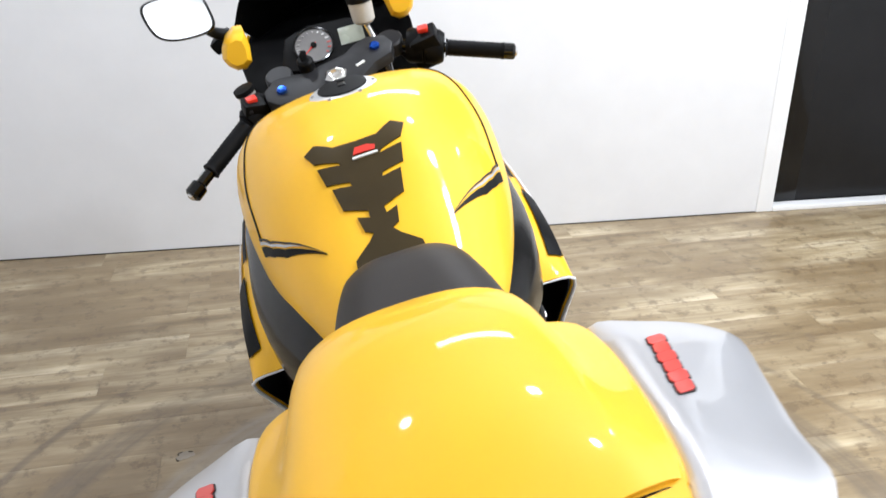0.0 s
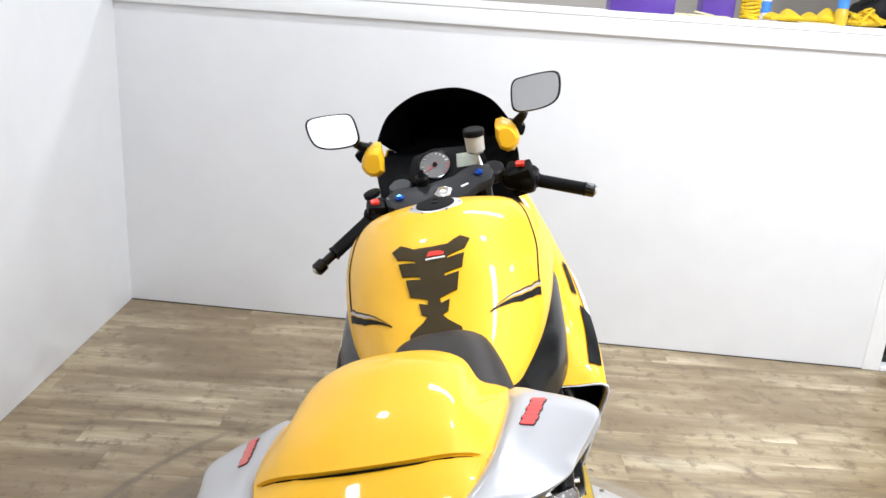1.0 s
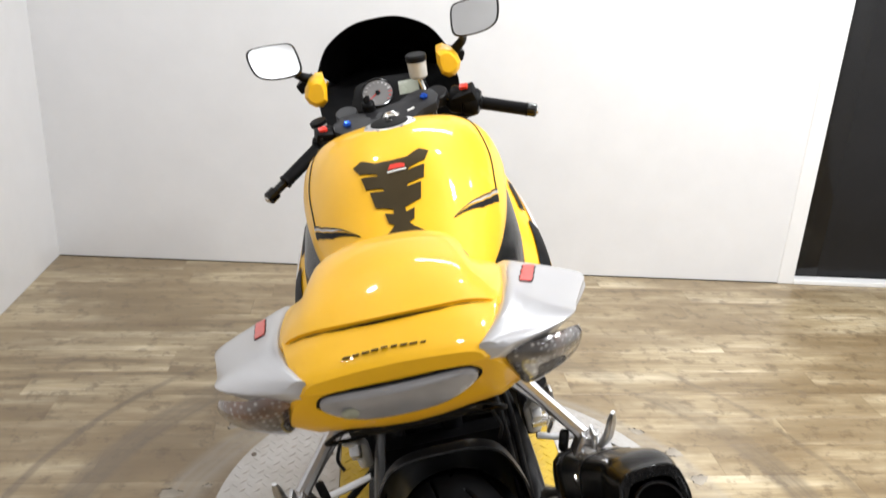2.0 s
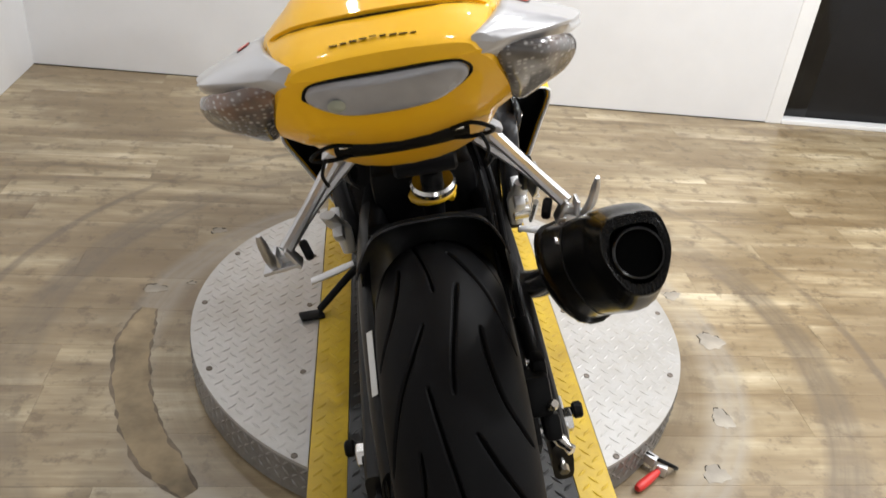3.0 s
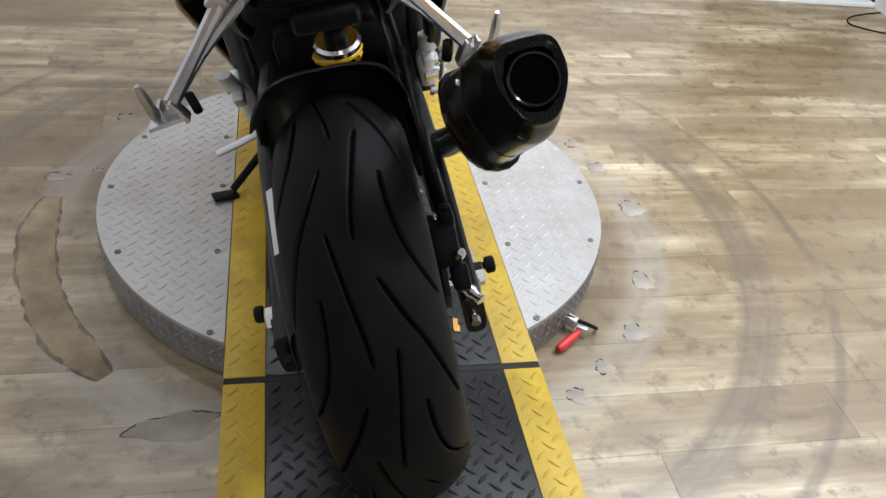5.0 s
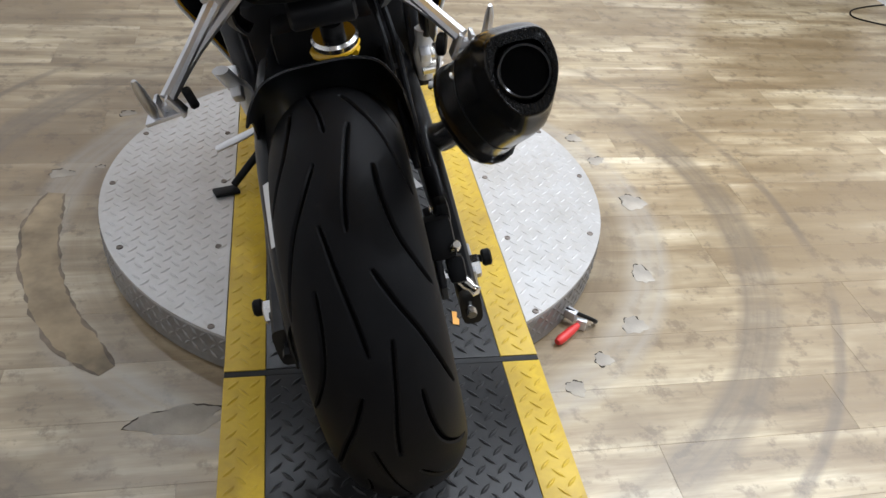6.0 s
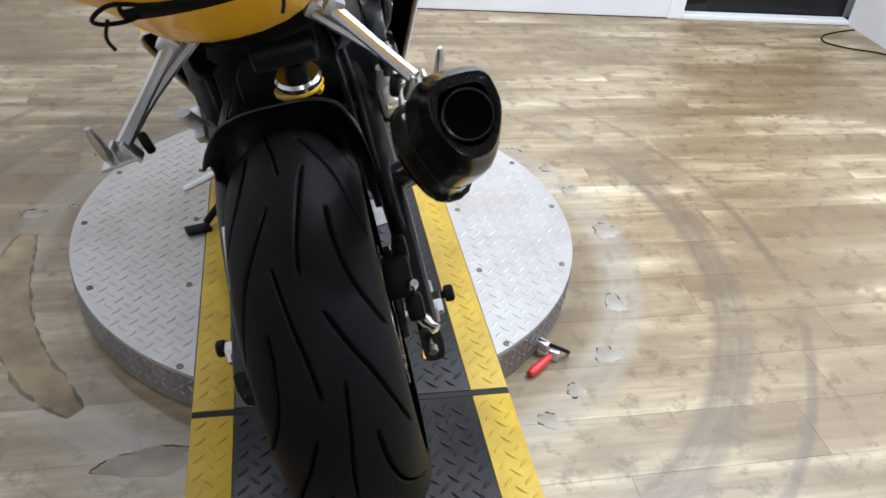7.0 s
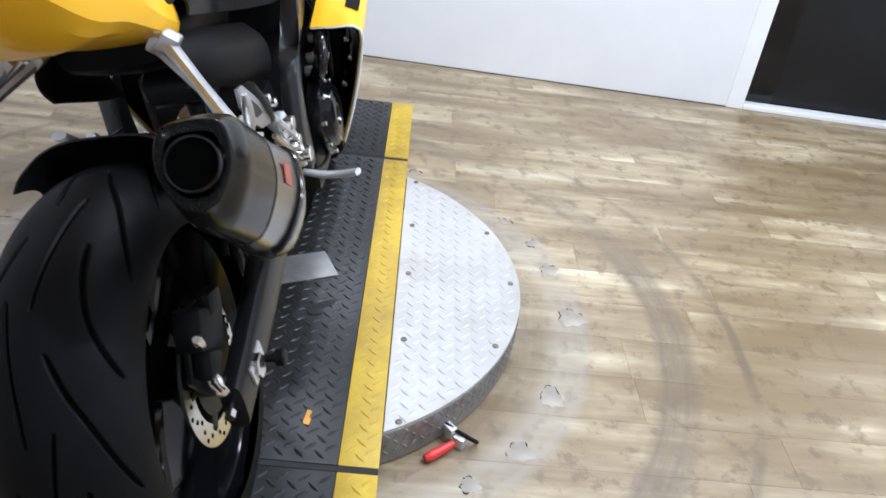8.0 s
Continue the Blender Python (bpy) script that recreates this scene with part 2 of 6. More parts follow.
def floor_material():
    """Printed oak planks, with the turntable's scuff rings worn into them."""
    m = Mat("oak_planks", (0.4, 0.32, 0.22), 0.42, 0.0, 0.0, 0.95)
    info = m.t.nodes.new("ShaderNodeObjectInfo")
    pos = m.t.nodes.new("ShaderNodeNewGeometry").outputs["Position"]
    shift = m.t.nodes.new("ShaderNodeVectorMath")
    shift.operation = "MULTIPLY_ADD"
    shift.inputs[1].default_value = (1.0, 1.0, 1.0)
    m.link(pos, shift.inputs[0])
    off = m.t.nodes.new("ShaderNodeCombineXYZ")
    m.link(m.math("MULTIPLY", info.outputs["Random"], 37.0), off.inputs["X"])
    m.link(m.math("MULTIPLY", info.outputs["Random"], 11.0), off.inputs["Y"])
    m.link(off.outputs["Vector"], shift.inputs[2])

    def n(scale, sx, sy, detail=5.0, rough=0.6):
        mp = m.t.nodes.new("ShaderNodeMapping")
        mp.inputs["Scale"].default_value = (sx, sy, 1)
        m.link(shift.outputs["Vector"], mp.inputs["Vector"])
        t = m.node("ShaderNodeTexNoise", Scale=scale, Detail=detail, Roughness=rough)
        m.link(mp.outputs["Vector"], t.inputs["Vector"])
        return t.outputs["Fac"]

    grain, streak, blot = n(34.0, 0.10, 2.4), n(3.4, 0.34, 2.6, 6.0, 0.62), n(1.5, 0.6, 2.4, 4.0)
    base = m.ramp(streak, (0.29, (0.080, 0.054, 0.026)), (0.42, (0.205, 0.152, 0.082)), (0.54, (0.345, 0.278, 0.170)), (0.68, (0.500, 0.432, 0.300)))
    tone = m.mix(m.math("MULTIPLY", info.outputs["Random"], 0.16), base, (0.26, 0.188, 0.106))
    tone = m.mix(m.ramp(blot, (0.47, 0.0), (0.62, 0.70)), tone, (0.150, 0.104, 0.052))
    murk = m.noise(1.1, (1.0, 1.6, 1), 5.0, 0.62, "World")
    tone = m.mix(m.ramp(murk, (0.46, 0.0), (0.58, 0.72)), tone, (0.140, 0.096, 0.046))
    dirt = m.noise(16.0, (1, 1, 1), 5.0, 0.7, "World")
    tone = m.mix(m.ramp(dirt, (0.53, 0.0), (0.63, 0.60)), tone, (0.085, 0.057, 0.029))
    tone = m.mix(m.ramp(grain, (0.34, 0.35), (0.56, 0.0)), tone, (0.15, 0.105, 0.06))
    # rings worn by wheels round the table; inner is a brown darkening beside the disc
    sep = m.t.nodes.new("ShaderNodeSeparateXYZ")
    m.link(pos, sep.inputs["Vector"])
    x, y = sep.outputs["X"], sep.outputs["Y"]
    wob = m.noise(3.0, (1, 1, 1), 3.0, 0.6, "World")
    r = m.math("SQRT", m.math("ADD", m.math("MULTIPLY", x, x), m.math("MULTIPLY", y, y)))
    rw = m.math("ADD", r, m.math("MULTIPLY_ADD", wob, 0.03, -0.015))
    patch = m.noise(1.6, (1, 1, 1), 3.0, 0.6, "World")
    fine = m.noise(60.0, (1, 1, 1), 3.0, 0.7, "World")

    along = m.t.nodes.new("ShaderNodeCombineXYZ")
    m.link(rw, along.inputs["X"])
    m.link(m.math("MULTIPLY", wob, 0.05), along.inputs["Y"])
    trace = m.node("ShaderNodeTexNoise", Scale=55.0, Detail=3.0, Roughness=0.6)
    m.link(along.outputs["Vector"], trace.inputs["Vector"])
    lines = m.ramp(trace.outputs["Fac"], (0.34, 0.60), (0.62, 1.0))

    def ring(radius, width, soft, low, high):
        d = m.math("ABSOLUTE", m.math("SUBTRACT", rw, radius))
        band = m.ramp(m.math("MULTIPLY", d, 5.0), ((width) * 5, 1.0), ((width + soft) * 5, 0.0))
        return m.math("MULTIPLY", m.math("MULTIPLY", band, lines), m.ramp(patch, (low, 0.0), (high, 1.0)))

    grey = m.math("MULTIPLY", ring(0.758, 0.036, 0.030, 0.34, 0.52), 0.55)
    dark = m.math("MULTIPLY", ring(1.035, 0.034, 0.026, 0.30, 0.52), 0.74)
    dark2 = m.math("MULTIPLY", ring(1.212, 0.006, 0.012, 0.38, 0.50), 0.70)
    inner = m.math("MULTIPLY", ring(0.66, 0.02, 0.05, 0.30, 0.52), 0.55)
    tone = m.mix(grey, tone, (0.235, 0.212, 0.178))
    tone = m.mix(dark, tone, (0.100, 0.076, 0.050))
    tone = m.mix(dark2, tone, (0.08, 0.06, 0.042))
    tone = m.mix(inner, tone, (0.10, 0.068, 0.036))
    spots = m.ramp(m.noise(9.0, (1, 1, 1), 2.0, 0.5, "World"), (0.70, 0.0), (0.74, 0.7))
    tone = m.mix(m.math("MULTIPLY", spots, 0.5), tone, (0.12, 0.09, 0.06))
    m.colour(m.mix(1.0, tone, (1.38, 1.39, 1.42), "MULTIPLY"))
    m.roughness(m.math("ADD", m.math("MULTIPLY_ADD", grain, 0.2, 0.22), m.math("MULTIPLY", fine, 0.12)))
    m.bump(m.math("ADD", grain, m.math("MULTIPLY", fine, 0.4)), 0.10, 0.001)
    return m.m


PLANK = floor_material()
UNDERLAY = worn("dark_underlay", (0.05, 0.038, 0.026), 0.8, 0.0, 0.0, 0.2, 60, 0.05)
SCUFF = worn("torn_vinyl", (0.355, 0.318, 0.266), 0.75, 0.0, 0.0, 0.45, 90, 0.6)
SCRAPE = worn("scraped_vinyl", (0.310, 0.240, 0.150), 0.7, 0.0, 0.0, 0.65, 30, 0.8)
RIDGE = worn("scraped_vinyl_ridge", (0.190, 0.150, 0.108), 0.75, 0.0, 0.0, 0.7, 30, 0.6)
TORN_EDGE = worn("torn_vinyl_edge", (0.07, 0.055, 0.04), 0.8, 0.0, 0.0, 0.4, 120, 0.5)


# ---------------------------------------------------------------- mesh helpers
def finish(bm, smooth=0.6):
    bm.normal_update()
    for f in bm.faces:
        f.smooth = smooth > 0
    if smooth > 0:
        for e in bm.edges:
            if len(e.link_faces) == 2 and e.calc_face_angle(0.0) > smooth:
                e.smooth = False
    me = bpy.data.meshes.new("mesh")
    bm.to_mesh(me)
    bm.free()
    return me


def part(name, bm, material, parent=None, label="", smooth=0.6):
    me = finish(bm, smooth) if isinstance(bm, bmesh.types.BMesh) else bm
    me.name = name
    if not me.materials:
        for mt in material if isinstance(material, (list, tuple)) else (material,):
            me.materials.append(mt)
    ob = new(name, me)
    if parent is not None:
        ob.parent = parent
    if label:
        tagged(ob, label)
    return ob


def box(bm, centre, size, rot=(0, 0, 0), bevel=0.0, seg=2):
    m = pose(*centre, *rot) @ Matrix.Diagonal((*size, 1))
    made = bmesh.ops.create_cube(bm, size=1.0, matrix=m)["verts"]
    if bevel:
        edges = {e for v in made for e in v.link_edges}
        bmesh.ops.bevel(bm, geom=list(edges), offset=bevel, segments=seg, affect="EDGES", profile=0.6)
    return bm


def boxes(*items, bevel=0.0):
    bm = bmesh.new()
    for it in items:
        box(bm, *it, bevel=bevel)
    return bm


def catmull(points, n, closed=False):
    """Points on a smooth curve through the given ones, n to each stretch."""
    p = [Vector(q) for q in points]
    k, out = len(p), []
    for i in range(k if closed else k - 1):
        a, b, c, d = (p[(i + j) % k] if closed else p[min(max(i + j, 0), k - 1)] for j in (-1, 0, 1, 2))
        for s in range(n):
            t = s / n
            out.append(0.5 * (2 * b + (c - a) * t + (2 * a - 5 * b + 4 * c - d) * t * t + (3 * b - a - 3 * c + d) * t ** 3))
    if not closed:
        out.append(p[-1].copy())
    return out


def grid(bm, rings, closed=False, caps=True):
    """Faces between rings of equal count."""
    vs = [[bm.verts.new(q) for q in r] for r in rings]
    n = len(vs[0])
    for a, b in zip(vs, vs[1:]):
        for i in range(n if closed else n - 1):
            j = (i + 1) % n
            bm.faces.new((a[i], a[j], b[j], b[i]))
    if caps and closed:
        bm.faces.new(vs[0][::-1])
        bm.faces.new(vs[-1])
    return vs


def fix(bm):
    bmesh.ops.remove_doubles(bm, verts=bm.verts, dist=1e-5)
    bmesh.ops.recalc_face_normals(bm, faces=bm.faces)
    return bm


def skin(rings, nu=4, nv=4, closed=True, caps=True, bm=None):
    """A smooth skin over control rings: nv steps along, nu steps round."""
    bm = bm or bmesh.new()
    rings = [catmull(r, nu, closed) for r in rings]
    cols = [catmull(c, nv) for c in zip(*rings)]
    grid(bm, list(zip(*cols)), closed, caps)
    return fix(bm)


def hull(stations, nu=4, nv=4, bm=None):
    """A body that is the same on both sides. Stations: y and half a ring of (x, z) from the top's middle to the bottom's."""
    rings = []
    for y, half in stations:
        right = [(x, y, z) for x, z in half]
        left = [(-x, y, z) for x, z in half[::-1] if x > 1e-6]
        rings.append(right + left)
    return skin(rings, nu, nv, True, True, bm)


def thick_sheet(rows, thickness, nu=4, nv=4, bm=None):
    """An open sheet through control rows, given thickness."""
    bm = bm or bmesh.new()
    rows = [catmull(r, nu) for r in rows]
    cols = [catmull(c, nv) for c in zip(*rows)]
    lines = list(zip(*cols))
    grid(bm, lines, False, False)
    bm.normal_update()
    bmesh.ops.recalc_face_normals(bm, faces=bm.faces)
    bmesh.ops.solidify(bm, geom=bm.faces[:], thickness=thickness)
    bmesh.ops.recalc_face_normals(bm, faces=bm.faces)
    return bm


def tube(points, radius, n=10, smooth=4, bm=None, closed=False, flat=1.0):
    """A round bar along points. radius: one, or one for each point."""
    bm = bm or bmesh.new()
    radii = list(radius) if isinstance(radius, (list, tuple)) else [radius] * len(points)
    path = catmull([(*p,) for p in points], smooth, closed) if smooth > 1 else [Vector(p) for p in points]
    last = len(points) - (0 if closed else 1)
    rings, up = [], None
    for i, p in enumerate(path):
        a, b = path[max(i - 1, 0)], path[min(i + 1, len(path) - 1)]
        d = (b - a).normalized()
        if up is None:
            up = Vector((0, 0, 1)) if abs(d.z) < 0.9 else Vector((1, 0, 0))
        up = (up - up.dot(d) * d).normalized()
        side = d.cross(up)
        f = i / max(len(path) - 1, 1) * last
        k = min(int(f), len(radii) - 1)
        r = radii[k] + (radii[min(k + 1, len(radii) - 1)] - radii[k]) * (f - k)
        rings.append([p + r * (math.cos(t) * side + flat * math.sin(t) * up) for t in (2 * math.pi * j / n for j in range(n))])
    grid(bm, rings, True, True)
    bmesh.ops.recalc_face_normals(bm, faces=bm.faces)
    return bm


def lathe(profile, n=48, m=Matrix(), bm=None, closed=False):
    """Turns (radius, height) round the local z axis."""
    bm = bm or bmesh.new()
    rings = [[m @ Vector((r * math.cos(t), r * math.sin(t), h)) for t in (2 * math.pi * j / n for j in range(n))] for r, h in profile]
    if closed:
        rings.append(rings[0])
    grid(bm, rings, True, not closed)
    return fix(bm)


def prism(outline, thickness, m=Matrix(), bevel=0.0, bm=None):
    """A flat shape in local x, y, made thick along z."""
    bm = bm or bmesh.new()
    vs = [bm.verts.new(m @ Vector((x, y, -thickness / 2))) for x, y in outline]
    f = bm.faces.new(vs)
    ext = bmesh.ops.extrude_face_region(bm, geom=[f])
    top = [v for v in ext["geom"] if isinstance(v, bmesh.types.BMVert)]
    bmesh.ops.translate(bm, verts=top, vec=m.to_3x3() @ Vector((0, 0, thickness)))
    allv = set(vs) | set(top)
    bmesh.ops.recalc_face_normals(bm, faces=list({f for v in allv for f in v.link_faces}))
    if bevel:
        edges = {e for v in allv for e in v.link_edges}
        bmesh.ops.bevel(bm, geom=list(edges), offset=bevel, segments=2, affect="EDGES", profile=0.6)
    return bm


def drum(bm, a, b, radius, n=20, bevel=0.0):
    """A plain or bevelled cylinder from a to b."""
    a, b = Vector(a), Vector(b)
    m = Matrix.Translation(a) @ (b - a).to_track_quat("Z", "Y").to_matrix().to_4x4()
    h = (b - a).length
    c = bevel
    prof = [(radius - c, 0), (radius, c), (radius, h - c), (radius - c, h)] if c else [(radius, 0), (radius, h)]
    return lathe(prof, n, m, bm)


def aim(a, b, up="Y"):
    """A pose at a whose local z points to b."""
    a, b = Vector(a), Vector(b)
    return Matrix.Translation(a) @ (b - a).to_track_quat("Z", up).to_matrix().to_4x4()


def structure(name, bm, material, label, category, smooth=0.0):
    return tagged(part(name, bm, material, None, "", smooth), label, category, "", "structure")


def thing(name, label, category, m=Matrix(), group=""):
    ob = new(name)
    ob.matrix_world = m
    ob.empty_display_size = 0.1
    return tagged(ob, label, category, group)


# ---------------------------------------------------------------- the room
X_LEFT, X_RIGHT, Y_REAR, X_DOOR = -1.65, 2.62, -4.6, 1.770
WALL_A, WALL_B = Vector((X_LEFT, 1.935)), Vector((X_DOOR, 1.710))
WALL_TURN = math.degrees(math.atan2(WALL_B.y - WALL_A.y, WALL_B.x - WALL_A.x))
PONY = 1.44


def wall_y(x):
    return WALL_A.y + (WALL_B.y - WALL_A.y) * (x - WALL_A.x) / (WALL_B.x - WALL_A.x)


def along_wall(x0, x1, back0, back1, z0, z1, bm=None, bevel=0.0):
    """A block that follows the back wall's line, from back0 to back1 behind its face."""
    bm = bm or bmesh.new()
    xm = (x0 + x1) / 2
    length = (x1 - x0) / math.cos(radians(WALL_TURN))
    c = Vector((xm, wall_y(xm))) + (back0 + back1) / 2 * Vector((-math.sin(radians(WALL_TURN)), math.cos(radians(WALL_TURN))))
    return box(bm, (c.x, c.y, (z0 + z1) / 2), (length, back1 - back0, z1 - z0), (0, 0, WALL_TURN), bevel)


structure("wall_west", boxes(((X_LEFT - 0.06, -0.36, CEILING / 2), (0.12, 8.72, CEILING))), WALL, "smooth white painted side wall", "wall")
structure("wall_east", boxes(((X_RIGHT + 0.06, -1.47, CEILING / 2), (0.12, 6.26, CEILING))), WALL, "smooth white painted side wall beside the doorway", "wall")
# The south wall is added behind the camera, set back to lessen bounce light.
structure("wall_south", boxes(((0.47, Y_REAR - 0.06, CEILING / 2), (4.54, 0.12, CEILING))), WALL, "white painted wall closing the showroom", "wall")
structure("wall_north", along_wall(X_LEFT, X_DOOR - 0.075, 0.0, 0.12, 0.0, PONY - 0.02), WALL, "white painted half-height wall under a wooden cap", "wall")
structure("ceiling", boxes(((0.47, -0.3, CEILING + 0.05), (4.7, 9.0, 0.1))), WALL, "plain white ceiling over the showroom", "ceiling")
structure("wall_far", boxes(((0.47, 4.0, CEILING / 2), (4.54, 0.12, CEILING))), FAR_WALL, "beige wall of the room behind the half wall", "wall")
structure("wall_far_east", boxes(((X_RIGHT + 0.06, 2.85, CEILING / 2), (0.12, 2.18, CEILING))), FAR_WALL, "beige side wall of the room behind", "wall")

structure("floor_gap", along_wall(X_LEFT + 0.002, X_DOOR - 0.076, -0.003, -0.0005, 0.0005, 0.004), GAP, "dark gap where the half wall meets the floor", "trim")
ledge = structure("ledge", along_wall(X_LEFT + 0.002, X_DOOR - 0.01, -0.022, 0.30, PONY - 0.02, PONY + 0.005, None, 0.003), TRIM, "white painted wooden cap on the half wall", "ledge")
part("fascia", along_wall(X_LEFT + 0.004, X_DOOR - 0.08, -0.020, -0.001, 1.352, PONY - 0.021, None, 0.003), TRIM, ledge)
frame_w = structure("door_frame", along_wall(X_DOOR - 0.075, X_DOOR, -0.006, 0.14, 0.0, 2.12, None, 0.004), TRIM, "white painted door jamb at the end of the half wall", "door frame")
part("head", along_wall(X_DOOR, X_RIGHT, -0.018, 0.14, 2.05, 2.12, None, 0.004), TRIM, frame_w)
part("threshold", along_wall(X_DOOR, X_RIGHT - 0.002, -0.012, 0.05, 0.001, 0.022, None, 0.004), TRIM, frame_w, "white threshold strip")
door = structure("door_1", along_wall(X_DOOR + 0.001, X_RIGHT - 0.001, 0.06, 0.10, 0.012, 2.05), DARK_DOOR, "closed black painted door with a faint sheen", "door")
part("side_panel", along_wall(X_DOOR + 0.001, X_DOOR + 0.13, 0.045, 0.059, 0.024, 2.05, None, 0.003), GLOSS, door, "black edge board of the door")

floor = structure("floor", boxes(((0.47, -0.32, -0.055), (4.54, 8.9, 0.1))), UNDERLAY, "oak-look plank floor with scuffed rings round the turntable", "floor")

# ---------------------------------------------------------------- turntable
TOP, RADIUS, HALF, BAND, JOINT, END = 0.098, 0.617, 0.305, 0.077, 0.640, 1.09
table = thing("turntable", "low round motorcycle turntable of tread plate with yellow-edged track", "turntable", pose(0, 0, 0))


def segment(side):
    """One half-moon of the disc beside the track."""
    a = math.acos((HALF + 0.002) / RADIUS)
    pts = [(side * RADIUS * math.cos(t), RADIUS * math.sin(t)) for t in np.linspace(-a, a, 49)]
    return prism(pts, 0.006, pose(0, 0, TOP - 0.003), 0.0)


def treads(inside, pitch, z, length, width, height, turn=0.0, seed=1):
    """Raised lozenges in two directions, wherever inside(x, y) says."""
    verts, faces, rnd = [], [], random.Random(seed)
    n = int(1.6 / pitch) + 2
    prof = [(-1, 0), (-0.5, 0.8), (0.0, 1.0), (0.5, 0.8), (1, 0), (0.5, -0.8), (0.0, -1.0), (-0.5, -0.8)]
    for i in range(-n, n + 1):
        for j in range(-n, n + 1):
            x, y = (i - j) * pitch * 0.7071, (i + j) * pitch * 0.7071
            if not inside(x, y):
                continue
            ang = turn + (math.pi / 4 if (i + j) % 2 else -math.pi / 4)
            c, s = math.cos(ang), math.sin(ang)
            k = len(verts)
            for u, v in prof:
                px_, py_ = u * length / 2, v * width / 2
                verts.append((x + c * px_ - s * py_, y + s * px_ + c * py_, z))
            for u, v in ((-0.55, 0), (0.0, 0.45), (0.55, 0), (0.0, -0.45)):
                px_, py_ = u * length / 2, v * width / 2
                verts.append((x + c * px_ - s * py_, y + s * px_ + c * py_, z + height))
            faces += [(k, k + 1, k + 8), (k + 1, k + 2, k + 9, k + 8), (k + 2, k + 3, k + 10, k + 9), (k + 3, k + 4, k + 10), (k + 4, k + 5, k + 10), (k + 5, k + 6, k + 11, k + 10), (k + 6, k + 7, k + 8, k + 11), (k + 7, k, k + 8), (k + 8, k + 9, k + 10, k + 11)]
    me = bpy.data.meshes.new("tread")
    me.from_pydata(verts, [], faces)
    return me


def bolt_head(bm, x, y, z):
    lathe([(0.0001, 0.0), (0.0075, 0.0), (0.0070, 0.0022), (0.0045, 0.0030), (0.0040, 0.0016), (0.0001, 0.0016)], 12, pose(x, y, z), bm)
    return bm


PITCH = 0.0225
for side in (-1, 1):
    seg = part("disc_plate", segment(side), PLATE, table, "bare aluminium tread plate half-moon")
    tagged(part("tread", treads(lambda x, y: side * x > HALF + 0.012 and math.hypot(x, y) < RADIUS - 0.012, 0.0270, TOP, 0.0290, 0.0072, 0.0015, 0.0, 2), PLATE, seg), "", "", "", "stuff")
    for bx, by in ((0.594, 0.015), (0.543, -0.240), (0.335, -0.505), (0.333, -0.247), (0.333, 0.015), (0.333, 0.25), (0.543, 0.25), (0.335, 0.505)):
        part("bolt", bolt_head(bmesh.new(), side * bx, by, TOP), RUST_BOLT, seg)
    a = math.acos(HALF / RADIUS)
    rows = [[(side * r * math.cos(t), r * math.sin(t), z) for t in np.linspace(-a, a, 41)] for r, z in ((RADIUS - 0.004, TOP - 0.006), (RADIUS, TOP - 0.009), (RADIUS, 0.006), (RADIUS - 0.004, 0.004))]
    bm = bmesh.new()
    grid(bm, rows, False, False)
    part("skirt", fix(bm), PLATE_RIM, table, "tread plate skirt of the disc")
    def on_rim(side=side, a=a):
        v, f = [], []
        for row, z in enumerate((0.035, 0.057, 0.079)):
            for i in range(int(2 * a * RADIUS / PITCH)):
                t = -a + (i + 0.5) * PITCH / RADIUS
                tilt = 1 if (i + row) % 2 else -1
                k = len(v)
                for u, w in ((-1, 0), (0, 0.3), (1, 0), (0, -0.3)):
                    du, dw = 0.0095 * (u - tilt * w), 0.0095 * (tilt * u + w)
                    v.append(((RADIUS + 0.0004) * math.cos(t + du / RADIUS) * side, RADIUS * math.sin(t + du / RADIUS), z + dw))
                v.append(((RADIUS + 0.0032) * math.cos(t) * side, (RADIUS + 0.0032) * math.sin(t), z))
                f += [(k, k + 1, k + 4), (k + 1, k + 2, k + 4), (k + 2, k + 3, k + 4), (k + 3, k, k + 4)]
        me = bpy.data.meshes.new("tread")
        me.from_pydata(v, [], f)
        return me

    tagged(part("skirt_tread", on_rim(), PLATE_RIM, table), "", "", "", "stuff")

